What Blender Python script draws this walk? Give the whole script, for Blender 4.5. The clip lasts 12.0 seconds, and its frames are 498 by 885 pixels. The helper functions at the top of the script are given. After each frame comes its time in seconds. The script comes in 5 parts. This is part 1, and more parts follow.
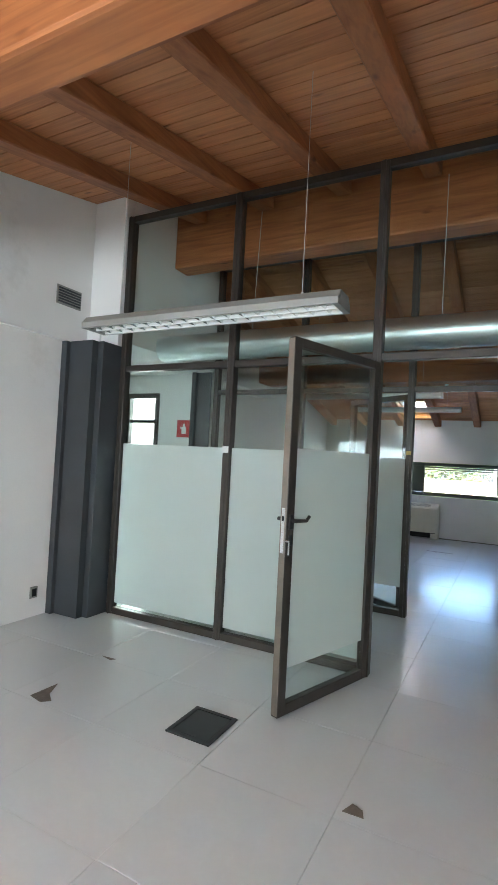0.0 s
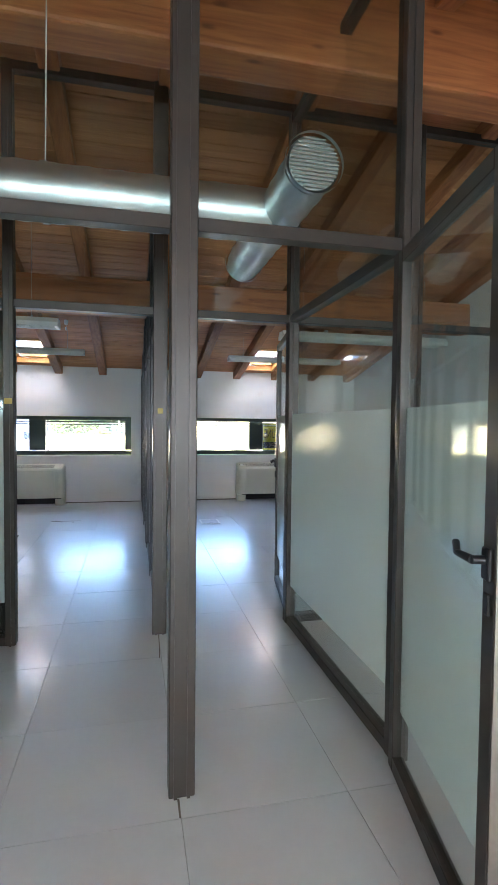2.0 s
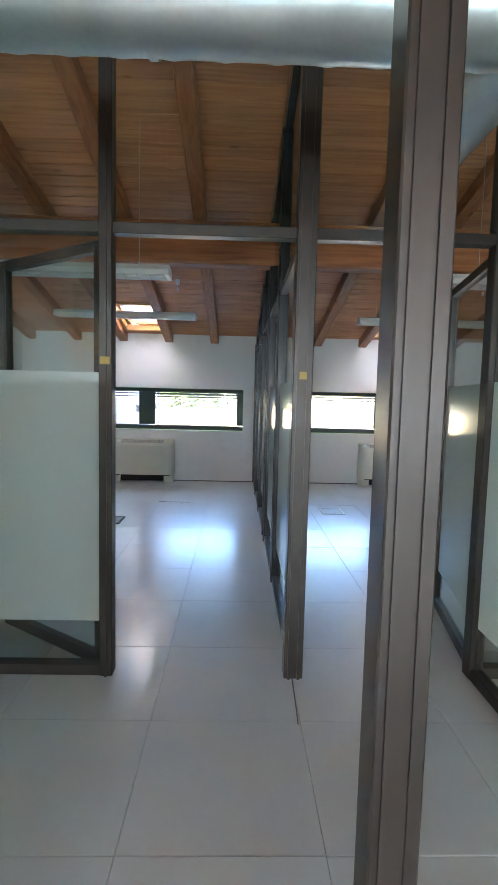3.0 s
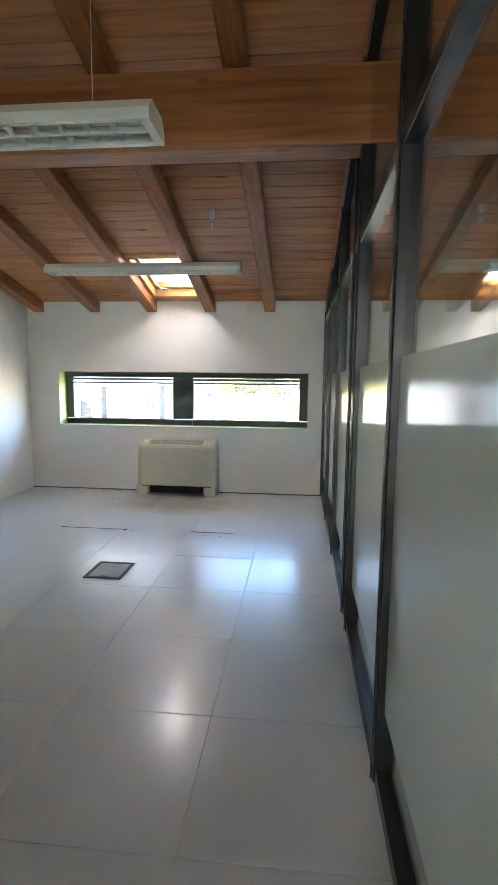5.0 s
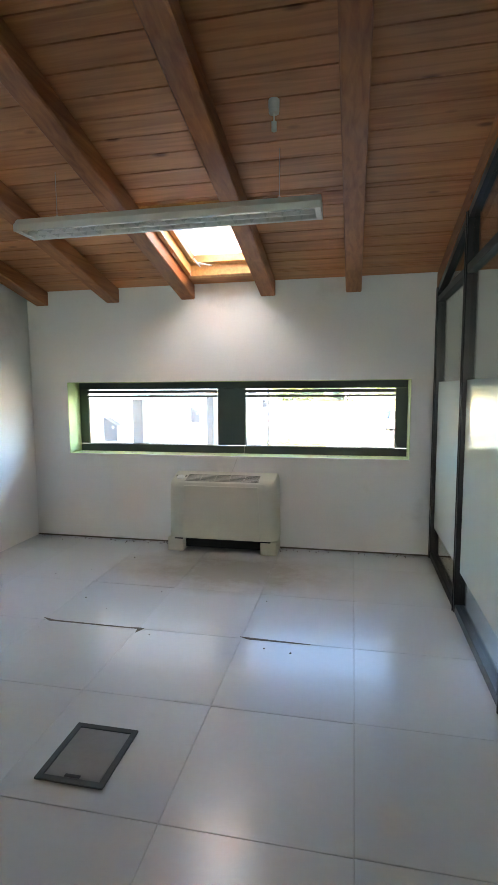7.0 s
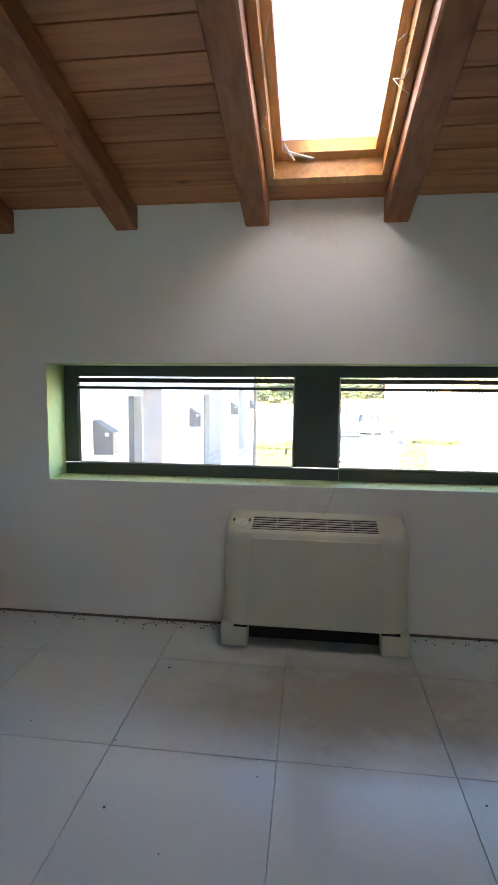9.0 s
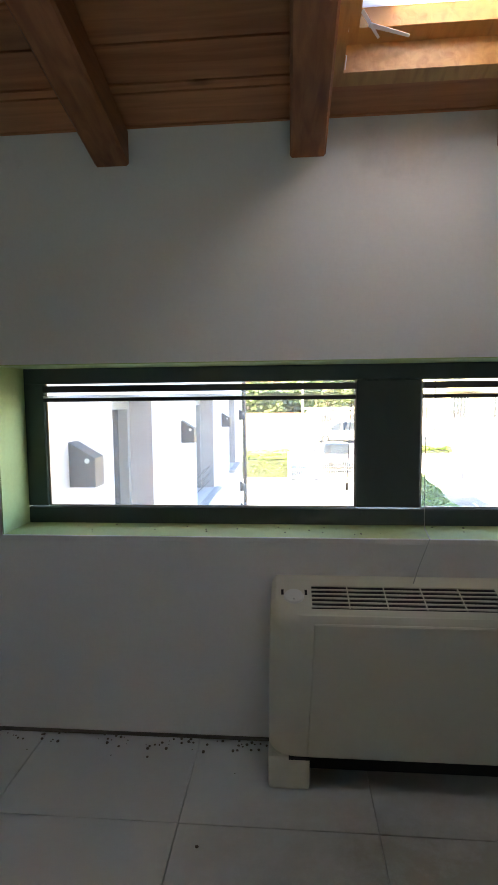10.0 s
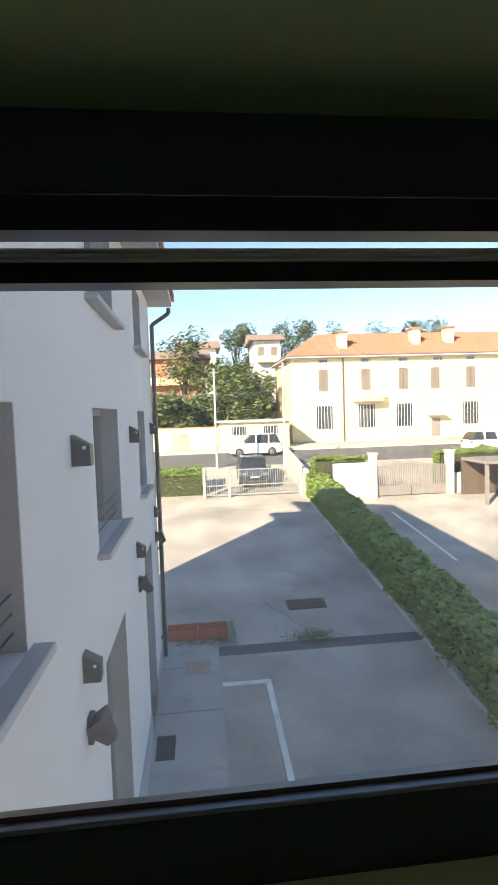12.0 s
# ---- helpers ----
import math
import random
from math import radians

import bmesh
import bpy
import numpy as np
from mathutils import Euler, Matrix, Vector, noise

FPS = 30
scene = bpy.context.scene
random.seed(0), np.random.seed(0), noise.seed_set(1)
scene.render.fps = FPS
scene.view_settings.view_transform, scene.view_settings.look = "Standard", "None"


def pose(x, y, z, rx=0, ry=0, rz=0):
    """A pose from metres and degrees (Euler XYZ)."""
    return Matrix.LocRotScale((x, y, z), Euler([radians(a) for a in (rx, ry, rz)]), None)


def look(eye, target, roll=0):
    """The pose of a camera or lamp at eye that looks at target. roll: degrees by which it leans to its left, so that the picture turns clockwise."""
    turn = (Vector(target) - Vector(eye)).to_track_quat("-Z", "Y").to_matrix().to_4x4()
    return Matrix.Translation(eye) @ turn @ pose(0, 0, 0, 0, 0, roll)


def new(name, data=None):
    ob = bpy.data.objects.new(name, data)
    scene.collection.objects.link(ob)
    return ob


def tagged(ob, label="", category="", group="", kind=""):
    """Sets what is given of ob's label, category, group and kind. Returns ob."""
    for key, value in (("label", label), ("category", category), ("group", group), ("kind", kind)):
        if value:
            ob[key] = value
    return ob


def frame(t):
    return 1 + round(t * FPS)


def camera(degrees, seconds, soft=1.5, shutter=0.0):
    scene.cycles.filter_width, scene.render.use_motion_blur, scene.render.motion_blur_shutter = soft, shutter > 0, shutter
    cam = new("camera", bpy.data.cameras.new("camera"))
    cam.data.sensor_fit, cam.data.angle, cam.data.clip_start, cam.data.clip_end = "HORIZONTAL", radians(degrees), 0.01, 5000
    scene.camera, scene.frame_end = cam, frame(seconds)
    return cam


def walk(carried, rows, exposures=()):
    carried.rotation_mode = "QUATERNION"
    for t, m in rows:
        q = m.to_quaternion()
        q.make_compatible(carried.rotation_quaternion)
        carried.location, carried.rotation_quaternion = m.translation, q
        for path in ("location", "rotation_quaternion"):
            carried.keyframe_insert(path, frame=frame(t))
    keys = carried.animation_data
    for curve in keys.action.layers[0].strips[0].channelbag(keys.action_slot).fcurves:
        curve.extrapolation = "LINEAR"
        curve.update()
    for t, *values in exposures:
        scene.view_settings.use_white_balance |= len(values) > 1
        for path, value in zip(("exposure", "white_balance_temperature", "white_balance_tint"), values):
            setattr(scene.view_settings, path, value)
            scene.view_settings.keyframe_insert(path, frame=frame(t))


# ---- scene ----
cam = camera(52.5, 12.0, soft=1.5)
PATH = [
    (0, (0.137, 0.483, 1.364), (-0.79, 2.255, 1.424), 3.0),
    (0.5, (0.044, 0.796, 1.35), (-0.359, 2.755, 1.371), 3.3),
    (1, (-0.004, 1.088, 1.377), (0.099, 3.085, 1.388), 2.9),
    (1.5, (0.055, 1.503, 1.37), (0.546, 3.442, 1.348), 1.4),
    (2, (0.017, 1.964, 1.363), (0.468, 3.911, 1.288), 0.6),
    (2.5, (-0.035, 2.419, 1.332), (0.212, 4.4, 1.208), 1.0),
    (3, (-0.108, 2.917, 1.331), (-0.055, 4.908, 1.155), 1.4),
    (3.5, (-0.141, 3.4, 1.338), (-0.192, 5.389, 1.13), 1.5),
    (5.5, (-0.104, 5.325, 1.354), (-0.323, 7.298, 1.111), 0.2),
    (6, (-0.128, 5.765, 1.366), (-0.381, 7.734, 1.119), -0.2),
    (6.5, (-0.214, 6.213, 1.384), (-0.539, 8.173, 1.146), -0.4),
    (7, (-0.454, 6.587, 1.387), (-0.857, 8.534, 1.175), -0.4),
    (9, (-1.575, 8.155, 1.31), (-1.812, 10.13, 1.106), 0.5),
    (9.5, (-1.781, 8.54, 1.33), (-1.979, 10.521, 1.14), 0.0),
    (10, (-1.934, 9.0, 1.312), (-2.093, 10.986, 1.145), -0.6),
    (10.5, (-2.08, 9.438, 1.305), (-2.148, 11.43, 1.15), -0.8),
    (11, (-2.117, 9.893, 1.297), (-2.108, 11.886, 1.142), -1.4),
    (11.5, (-2.163, 10.275, 1.272), (-2.051, 12.266, 1.132), -1.8),
    (12, (-2.16, 10.638, 1.211), (-1.962, 12.623, 1.094), -1.9),
]
EXPOSURES = [(0, 5.03, 6400, 8), (0.5, 5.05, 6350, 9), (1.5, 5.4, 6300, 10), (3.0, 5.55, 6400, 10), (3.5, 5.6, 6450, 10), (5.5, 5.65, 7500, 9), (7, 5.38, 7500, 9), (9, 4.58, 7400, 10), (9.5, 4.2, 7350, 10),
             (10, 3.95, 7400, 10), (10.5, 3.68, 7600, 11), (11, 3.17, 7850, 11), (11.5, 2.35, 8000, 11), (12, 1.72, 7500, 9)]
walk(cam, [(t, look(eye, target, roll)) for t, eye, target, roll in PATH], EXPOSURES)

# ---- world and sun ----
world = bpy.data.worlds.new("world")
scene.world = world
world.use_nodes = True
wn = world.node_tree.nodes
sky = wn.new("ShaderNodeTexSky")
sky.sky_type, sky.sun_disc = "NISHITA", False
SUN_EL, SUN_AZ = radians(27.6), radians(222)      # azimuth clockwise from +y
sky.sun_elevation, sky.sun_rotation = SUN_EL, SUN_AZ
sky.altitude, sky.air_density, sky.dust_density, sky.ozone_density = 250, 0.7, 0.15, 2.0
wn["Background"].inputs[1].default_value = 0.12
world.node_tree.links.new(sky.outputs[0], wn["Background"].inputs[0])
sun_dir = Vector((math.sin(SUN_AZ) * math.cos(SUN_EL), math.cos(SUN_AZ) * math.cos(SUN_EL), math.sin(SUN_EL)))
sun = new("sun", bpy.data.lights.new("sun", "SUN"))
sun.data.energy, sun.data.angle, sun.data.color = 4.7, radians(0.5), (1.0, 0.88, 0.72)
sun.matrix_world = look(sun_dir * 60, (0, 0, 0))


def fill_lamp(name, at, toward, sx, sy, watts):
    """Added area lamp that stands in for a light source out of view."""
    lamp = new(name, bpy.data.lights.new(name, "AREA"))
    lamp.data.shape, lamp.data.size, lamp.data.size_y = "RECTANGLE", sx, sy
    lamp.data.energy, lamp.data.color = watts, (0.80, 0.92, 1.0)
    lamp.matrix_world = look(at, toward)
    return lamp


# added lamps in the assumed south openings, to light the front room
fill_lamp("window_daylight", (-1.5, -2.72, 1.3), (-1.5, 3, 1.0), 2.9, 1.0, 4.8)
fill_lamp("window_daylight", (2.3, -2.72, 1.3), (2.3, 3, 1.0), 2.9, 1.0, 2.9)

# ---- materials ----
def mat(name, colour, rough=0.6, metal=0.0, var=0.12, scale=3.0, fine=60.0, bump=0.1, coat=0.0, per_object=0.0, stain=None, world_space=False, rough_var=0.08):
    """Principled with blotches at two scales, fine relief, and an optional stain colour."""
    m = bpy.data.materials.new(name)
    m.use_nodes = True
    n, l = m.node_tree.nodes, m.node_tree.links
    p = n["Principled BSDF"]
    co = n.new("ShaderNodeTexCoord")
    where = n.new("ShaderNodeNewGeometry").outputs["Position"] if world_space else co.outputs["Object"]
    big, small = n.new("ShaderNodeTexNoise"), n.new("ShaderNodeTexNoise")
    big.inputs["Scale"].default_value, big.inputs["Detail"].default_value = scale, 5
    small.inputs["Scale"].default_value, small.inputs["Detail"].default_value = fine, 3
    for t in (big, small):
        l.new(where, t.inputs["Vector"])
    mixn = n.new("ShaderNodeMath"); mixn.operation = "MULTIPLY_ADD"
    l.new(small.outputs["Fac"], mixn.inputs[0]); mixn.inputs[1].default_value = 0.35
    l.new(big.outputs["Fac"], mixn.inputs[2])
    ramp = n.new("ShaderNodeMapRange")
    ramp.inputs["From Min"].default_value, ramp.inputs["From Max"].default_value = 0.4, 0.95
    ramp.inputs["To Min"].default_value, ramp.inputs["To Max"].default_value = 1 - var, 1 + var
    l.new(mixn.outputs[0], ramp.inputs["Value"])
    val = ramp.outputs[0]
    if per_object:
        info = n.new("ShaderNodeObjectInfo")
        r2 = n.new("ShaderNodeMapRange")
        r2.inputs["To Min"].default_value, r2.inputs["To Max"].default_value = 1 - per_object, 1 + per_object
        l.new(info.outputs["Random"], r2.inputs["Value"])
        mul = n.new("ShaderNodeMath"); mul.operation = "MULTIPLY"
        l.new(val, mul.inputs[0]); l.new(r2.outputs[0], mul.inputs[1])
        val = mul.outputs[0]
    sc = n.new("ShaderNodeVectorMath"); sc.operation = "SCALE"
    sc.inputs[0].default_value = colour
    l.new(val, sc.inputs["Scale"])
    out = sc.outputs[0]
    if stain:
        tint, size, low = stain
        sn = n.new("ShaderNodeTexNoise")
        sn.inputs["Scale"].default_value, sn.inputs["Detail"].default_value, sn.inputs["Roughness"].default_value = size, 8, 0.65
        l.new(where, sn.inputs["Vector"])
        mr = n.new("ShaderNodeMapRange")
        mr.inputs["From Min"].default_value, mr.inputs["From Max"].default_value = low, low + 0.22
        mr.inputs["To Max"].default_value = 0.75
        l.new(sn.outputs["Fac"], mr.inputs["Value"])
        mx = n.new("ShaderNodeMix"); mx.data_type = "RGBA"
        l.new(mr.outputs[0], mx.inputs["Factor"]); l.new(out, mx.inputs["A"])
        mx.inputs["B"].default_value = (*tint, 1)
        out = mx.outputs["Result"]
    l.new(out, p.inputs["Base Color"])
    rr = n.new("ShaderNodeMapRange")
    rr.inputs["To Min"].default_value, rr.inputs["To Max"].default_value = max(rough - rough_var, 0.02), min(rough + rough_var, 1)
    l.new(big.outputs["Fac"], rr.inputs["Value"]); l.new(rr.outputs[0], p.inputs["Roughness"])
    p.inputs["Metallic"].default_value = metal
    p.inputs["Coat Weight"].default_value = coat
    p.inputs["Coat Roughness"].default_value = 0.15
    if bump:
        b = n.new("ShaderNodeBump")
        b.inputs["Strength"].default_value, b.inputs["Distance"].default_value = bump, 0.01
        l.new(mixn.outputs[0], b.inputs["Height"]); l.new(b.outputs[0], p.inputs["Normal"])
    return m


def wood(name, dark, light, axis, rough=0.5, knots=True):
    """Sawn spruce under a honey stain; the grain runs along the axis."""
    m = bpy.data.materials.new(name)
    m.use_nodes = True
    n, l = m.node_tree.nodes, m.node_tree.links
    p = n["Principled BSDF"]
    co, geo = n.new("ShaderNodeTexCoord"), n.new("ShaderNodeNewGeometry")
    mp = n.new("ShaderNodeMapping")
    mp.inputs["Scale"].default_value = tuple(1.2 if a == axis else 22 for a in range(3))
    off = n.new("ShaderNodeVectorMath"); off.operation = "MULTIPLY_ADD"
    l.new(geo.outputs["Random Per Island"], off.inputs[0]); off.inputs[1].default_value = (31, 17, 9)
    l.new(co.outputs["Object"], off.inputs[2]); l.new(off.outputs[0], mp.inputs["Vector"])
    g = n.new("ShaderNodeTexNoise"); g.inputs["Scale"].default_value, g.inputs["Detail"].default_value = 1.6, 6
    g.inputs["Distortion"].default_value = 0.6
    l.new(mp.outputs[0], g.inputs["Vector"])
    big = n.new("ShaderNodeTexNoise"); big.inputs["Scale"].default_value = 0.9
    l.new(off.outputs[0], big.inputs["Vector"])
    add = n.new("ShaderNodeMath"); add.operation = "MULTIPLY_ADD"
    l.new(geo.outputs["Random Per Island"], add.inputs[0]); add.inputs[1].default_value = 0.25
    l.new(g.outputs["Fac"], add.inputs[2])
    ad2 = n.new("ShaderNodeMath"); ad2.operation = "MULTIPLY_ADD"
    l.new(big.outputs["Fac"], ad2.inputs[0]); ad2.inputs[1].default_value = 0.4; l.new(add.outputs[0], ad2.inputs[2])
    r = n.new("ShaderNodeValToRGB")
    r.color_ramp.elements[0].position, r.color_ramp.elements[0].color = 0.5, (*dark, 1)
    r.color_ramp.elements[1].position, r.color_ramp.elements[1].color = 1.05, (*light, 1)
    l.new(ad2.outputs[0], r.inputs["Fac"])
    out = r.outputs["Color"]
    if knots:
        km = n.new("ShaderNodeMapping"); km.inputs["Scale"].default_value = tuple(1.6 if a == axis else 4.5 for a in range(3))
        l.new(off.outputs[0], km.inputs["Vector"])
        v = n.new("ShaderNodeTexVoronoi"); v.inputs["Scale"].default_value = 1.5
        l.new(km.outputs[0], v.inputs["Vector"])
        kr = n.new("ShaderNodeMapRange")
        kr.inputs["From Min"].default_value, kr.inputs["From Max"].default_value = 0.05, 0.13
        kr.inputs["To Min"].default_value, kr.inputs["To Max"].default_value = 0.75, 0.0
        l.new(v.outputs["Distance"], kr.inputs["Value"])
        mx = n.new("ShaderNodeMix"); mx.data_type = "RGBA"
        l.new(kr.outputs[0], mx.inputs["Factor"]); l.new(out, mx.inputs["A"])
        mx.inputs["B"].default_value = (dark[0] * 0.4, dark[1] * 0.35, dark[2] * 0.35, 1)
        out = mx.outputs["Result"]
    l.new(out, p.inputs["Base Color"])
    p.inputs["Roughness"].default_value = rough
    b = n.new("ShaderNodeBump"); b.inputs["Strength"].default_value, b.inputs["Distance"].default_value = 0.25, 0.004
    l.new(g.outputs["Fac"], b.inputs["Height"]); l.new(b.outputs[0], p.inputs["Normal"])
    return m


def sheen(n, l):
    """Gloss of a thin sheet: faint head-on, strong at a glance, alike from both sides."""
    lw, pw, ma = n.new("ShaderNodeLayerWeight"), n.new("ShaderNodeMath"), n.new("ShaderNodeMath")
    lw.inputs[0].default_value = 0.5
    pw.operation, ma.operation = "POWER", "MULTIPLY_ADD"
    l.new(lw.outputs["Facing"], pw.inputs[0]); pw.inputs[1].default_value = 4.0
    l.new(pw.outputs[0], ma.inputs[0]); ma.inputs[1].default_value, ma.inputs[2].default_value = 0.7, 0.035
    return ma.outputs[0]


def glass(name, tint=(0.93, 0.97, 0.95), gloss_rough=0.02, haze=0.0):
    m = bpy.data.materials.new(name)
    m.use_nodes = True
    n, l = m.node_tree.nodes, m.node_tree.links
    n.remove(n["Principled BSDF"])
    tr, gl, mx = (n.new("ShaderNode" + k) for k in ("BsdfTransparent", "BsdfGlossy", "MixShader"))
    tr.inputs[0].default_value = (*tint, 1)
    gl.inputs["Roughness"].default_value = gloss_rough
    clear = tr.outputs[0]
    if haze:                     # uneven haze scattering light from behind: glare of the view over dusty glass
        tl, dm, no, mr = (n.new("ShaderNode" + k) for k in ("BsdfTranslucent", "MixShader", "TexNoise", "MapRange"))
        tl.inputs[0].default_value = (0.9, 0.9, 0.87, 1)
        no.inputs["Scale"].default_value, no.inputs["Detail"].default_value = 7.0, 6
        mr.inputs["To Min"].default_value, mr.inputs["To Max"].default_value = haze * 0.5, haze * 1.5
        l.new(no.outputs["Fac"], mr.inputs["Value"]); l.new(mr.outputs[0], dm.inputs[0])
        l.new(clear, dm.inputs[1]); l.new(tl.outputs[0], dm.inputs[2])
        clear = dm.outputs[0]
    l.new(sheen(n, l), mx.inputs[0]); l.new(clear, mx.inputs[1]); l.new(gl.outputs[0], mx.inputs[2])
    l.new(mx.outputs[0], n["Material Output"].inputs[0])
    return m


def film(name, colour, clear=0.12, trans=0.6):
    """Frosted sheet: scatters what passes."""
    m = bpy.data.materials.new(name)
    m.use_nodes = True
    n, l = m.node_tree.nodes, m.node_tree.links
    n.remove(n["Principled BSDF"])
    tl, df, tr, gl = (n.new("ShaderNodeBsdf" + k) for k in ("Translucent", "Diffuse", "Transparent", "Glossy"))
    for s in (tl, df):
        s.inputs[0].default_value = (*colour, 1)
    gl.inputs["Roughness"].default_value = 0.12
    no = n.new("ShaderNodeTexNoise"); no.inputs["Scale"].default_value = 2.0
    mr = n.new("ShaderNodeMapRange"); mr.inputs["To Min"].default_value, mr.inputs["To Max"].default_value = trans - 0.06, trans + 0.06
    l.new(no.outputs["Fac"], mr.inputs["Value"])
    a, b, c = (n.new("ShaderNodeMixShader") for _ in range(3))
    l.new(mr.outputs[0], a.inputs[0]); l.new(df.outputs[0], a.inputs[1]); l.new(tl.outputs[0], a.inputs[2])
    b.inputs[0].default_value = clear; l.new(a.outputs[0], b.inputs[1]); l.new(tr.outputs[0], b.inputs[2])
    l.new(sheen(n, l), c.inputs[0]); l.new(b.outputs[0], c.inputs[1]); l.new(gl.outputs[0], c.inputs[2])
    l.new(c.outputs[0], n["Material Output"].inputs[0])
    return m


M_WALL = mat("white_plaster", (0.80, 0.79, 0.765), 0.9, var=0.05, scale=0.8, fine=90, bump=0.12, stain=((0.5, 0.48, 0.44), 1.1, 0.62))
M_TILE = mat("floor_tile", (0.55, 0.575, 0.578), 0.31, rough_var=0.025, var=0.05, scale=1.2, fine=40, bump=0.02, coat=0.3, per_object=0.03, world_space=True)


def soil(m, at, reach, tint):
    """Brown trodden dirt around one spot of the floor, broken up by noise."""
    n, l = m.node_tree.nodes, m.node_tree.links
    p = n["Principled BSDF"]
    old = p.inputs["Base Color"].links[0].from_socket
    pos = n.new("ShaderNodeNewGeometry").outputs["Position"]
    mp, gr, no, mu, mr, mx = (n.new("ShaderNode" + k) for k in ("Mapping", "TexGradient", "TexNoise", "Math", "MapRange", "Mix"))
    mp.vector_type = "TEXTURE"
    mp.inputs["Location"].default_value, mp.inputs["Scale"].default_value = at, reach
    gr.gradient_type, mu.operation, mx.data_type = "SPHERICAL", "MULTIPLY", "RGBA"
    no.inputs["Scale"].default_value, no.inputs["Detail"].default_value, no.inputs["Roughness"].default_value = 4.5, 9, 0.7
    l.new(pos, mp.inputs["Vector"]); l.new(mp.outputs[0], gr.inputs["Vector"]); l.new(pos, no.inputs["Vector"])
    l.new(gr.outputs["Fac"], mu.inputs[0]); l.new(no.outputs["Fac"], mu.inputs[1])
    mr.inputs["From Min"].default_value, mr.inputs["From Max"].default_value, mr.inputs["To Max"].default_value = 0.10, 0.36, 0.7
    l.new(mu.outputs[0], mr.inputs["Value"]); l.new(mr.outputs[0], mx.inputs["Factor"]); l.new(old, mx.inputs["A"])
    mx.inputs["B"].default_value = (*tint, 1)
    l.new(mx.outputs["Result"], p.inputs["Base Color"])


soil(M_TILE, (-1.35, 10.22, 0), (1.25, 0.62, 1.0), (0.27, 0.23, 0.17))
M_JOINT = mat("floor_joint", (0.40, 0.39, 0.36), 0.9)
M_BOARD = wood("ceiling_board", (0.36, 0.128, 0.045), (0.60, 0.255, 0.105), 0)
M_RAFTER = wood("rafter_wood", (0.20, 0.056, 0.018), (0.41, 0.150, 0.05), 1)
M_BEAM = wood("beam_wood", (0.18, 0.048, 0.016), (0.43, 0.155, 0.05), 0)
M_SKYFRAME = wood("skylight_wood", (0.44, 0.19, 0.06), (0.68, 0.38, 0.14), 1, 0.35, False)
M_ALU = mat("bronze_aluminium", (0.052, 0.044, 0.037), 0.36, 0.3, var=0.1, scale=6, bump=0.02)
M_ALU_BLACK = mat("black_anodised_aluminium", (0.020, 0.020, 0.021), 0.34, 0.2, var=0.1, scale=6, bump=0.02)
M_ALU_EDGE = mat("worn_aluminium", (0.32, 0.28, 0.24), 0.35, 0.85, var=0.15, scale=8, bump=0.03)
M_STEEL = mat("dark_painted_steel", (0.045, 0.05, 0.055), 0.5, 0.1, var=0.15, scale=4, bump=0.05)
M_WINFRAME = mat("green_grey_frame", (0.055, 0.075, 0.07), 0.5, 0.0, var=0.12, scale=4, bump=0.03)
# blue-grey of the sky's reflection, put into the colour of the frame ledge
M_LEDGE_SKY = mat("sky_sheen_ledge", (0.26, 0.29, 0.33), 0.35, 0.5, var=0.1, scale=8, bump=0.02)
M_GREEN = mat("pale_green_paint", (0.46, 0.56, 0.26), 0.75, var=0.12, scale=2, bump=0.08, stain=((0.3, 0.32, 0.2), 5, 0.6))
M_GLASS = glass("partition_glass", (0.94, 0.975, 0.96))
M_PANE = glass("window_glass", (0.97, 0.985, 0.98), haze=0.05)
M_FILM = film("frosted_film", (0.80, 0.86, 0.83), 0.06, 0.60)
# scattering skylight glass, chosen to turn the sun into a soft glow
M_SKYGLASS = film("diffusing_skylight_glass", (0.95, 0.97, 1.0), 0.0, 0.95)
M_ZINC = mat("galvanised_duct", (0.62, 0.68, 0.68), 0.38, 0.95, var=0.12, scale=5, fine=60, bump=0.0)
M_PLASTIC = mat("cream_enamel", (0.62, 0.60, 0.50), 0.42, var=0.05, scale=3, bump=0.01, stain=((0.42, 0.38, 0.28), 2.2, 0.66))
M_WHITE = mat("white_enamel", (0.74, 0.75, 0.72), 0.35, var=0.04, bump=0.0)
M_GREYLAMP = mat("grey_lamp_housing", (0.30, 0.30, 0.28), 0.45, 0.3, bump=0.02)
M_CHROME = mat("bright_louvre", (0.85, 0.86, 0.86), 0.15, 0.9, var=0.05, bump=0.0)
M_BLACK = mat("black_plastic", (0.015, 0.015, 0.016), 0.35, bump=0.03)
# near-black of the letters, also painted for the shade inside slots and grilles
M_DARK = mat("shade_and_print_black", (0.02, 0.02, 0.02), 0.9, bump=0.0)
M_HATCH = mat("grey_hatch_lid", (0.20, 0.19, 0.18), 0.45, 0.2, var=0.12, bump=0.05)
M_RUBBER = mat("hatch_rim", (0.035, 0.04, 0.04), 0.6, bump=0.03)
M_RED = mat("red_sign", (0.50, 0.03, 0.03), 0.5, bump=0.0)
M_YELLOW = mat("yellow_banner", (0.75, 0.60, 0.05), 0.6, bump=0.0)
M_CONCRETE = mat("bare_screed", (0.30, 0.27, 0.24), 0.9, var=0.25, scale=6, bump=0.4)
M_CORD = mat("pale_cord", (0.5, 0.5, 0.47), 0.8, bump=0.0)
M_WEB = mat("cobweb", (0.6, 0.6, 0.58), 0.9, bump=0.0)

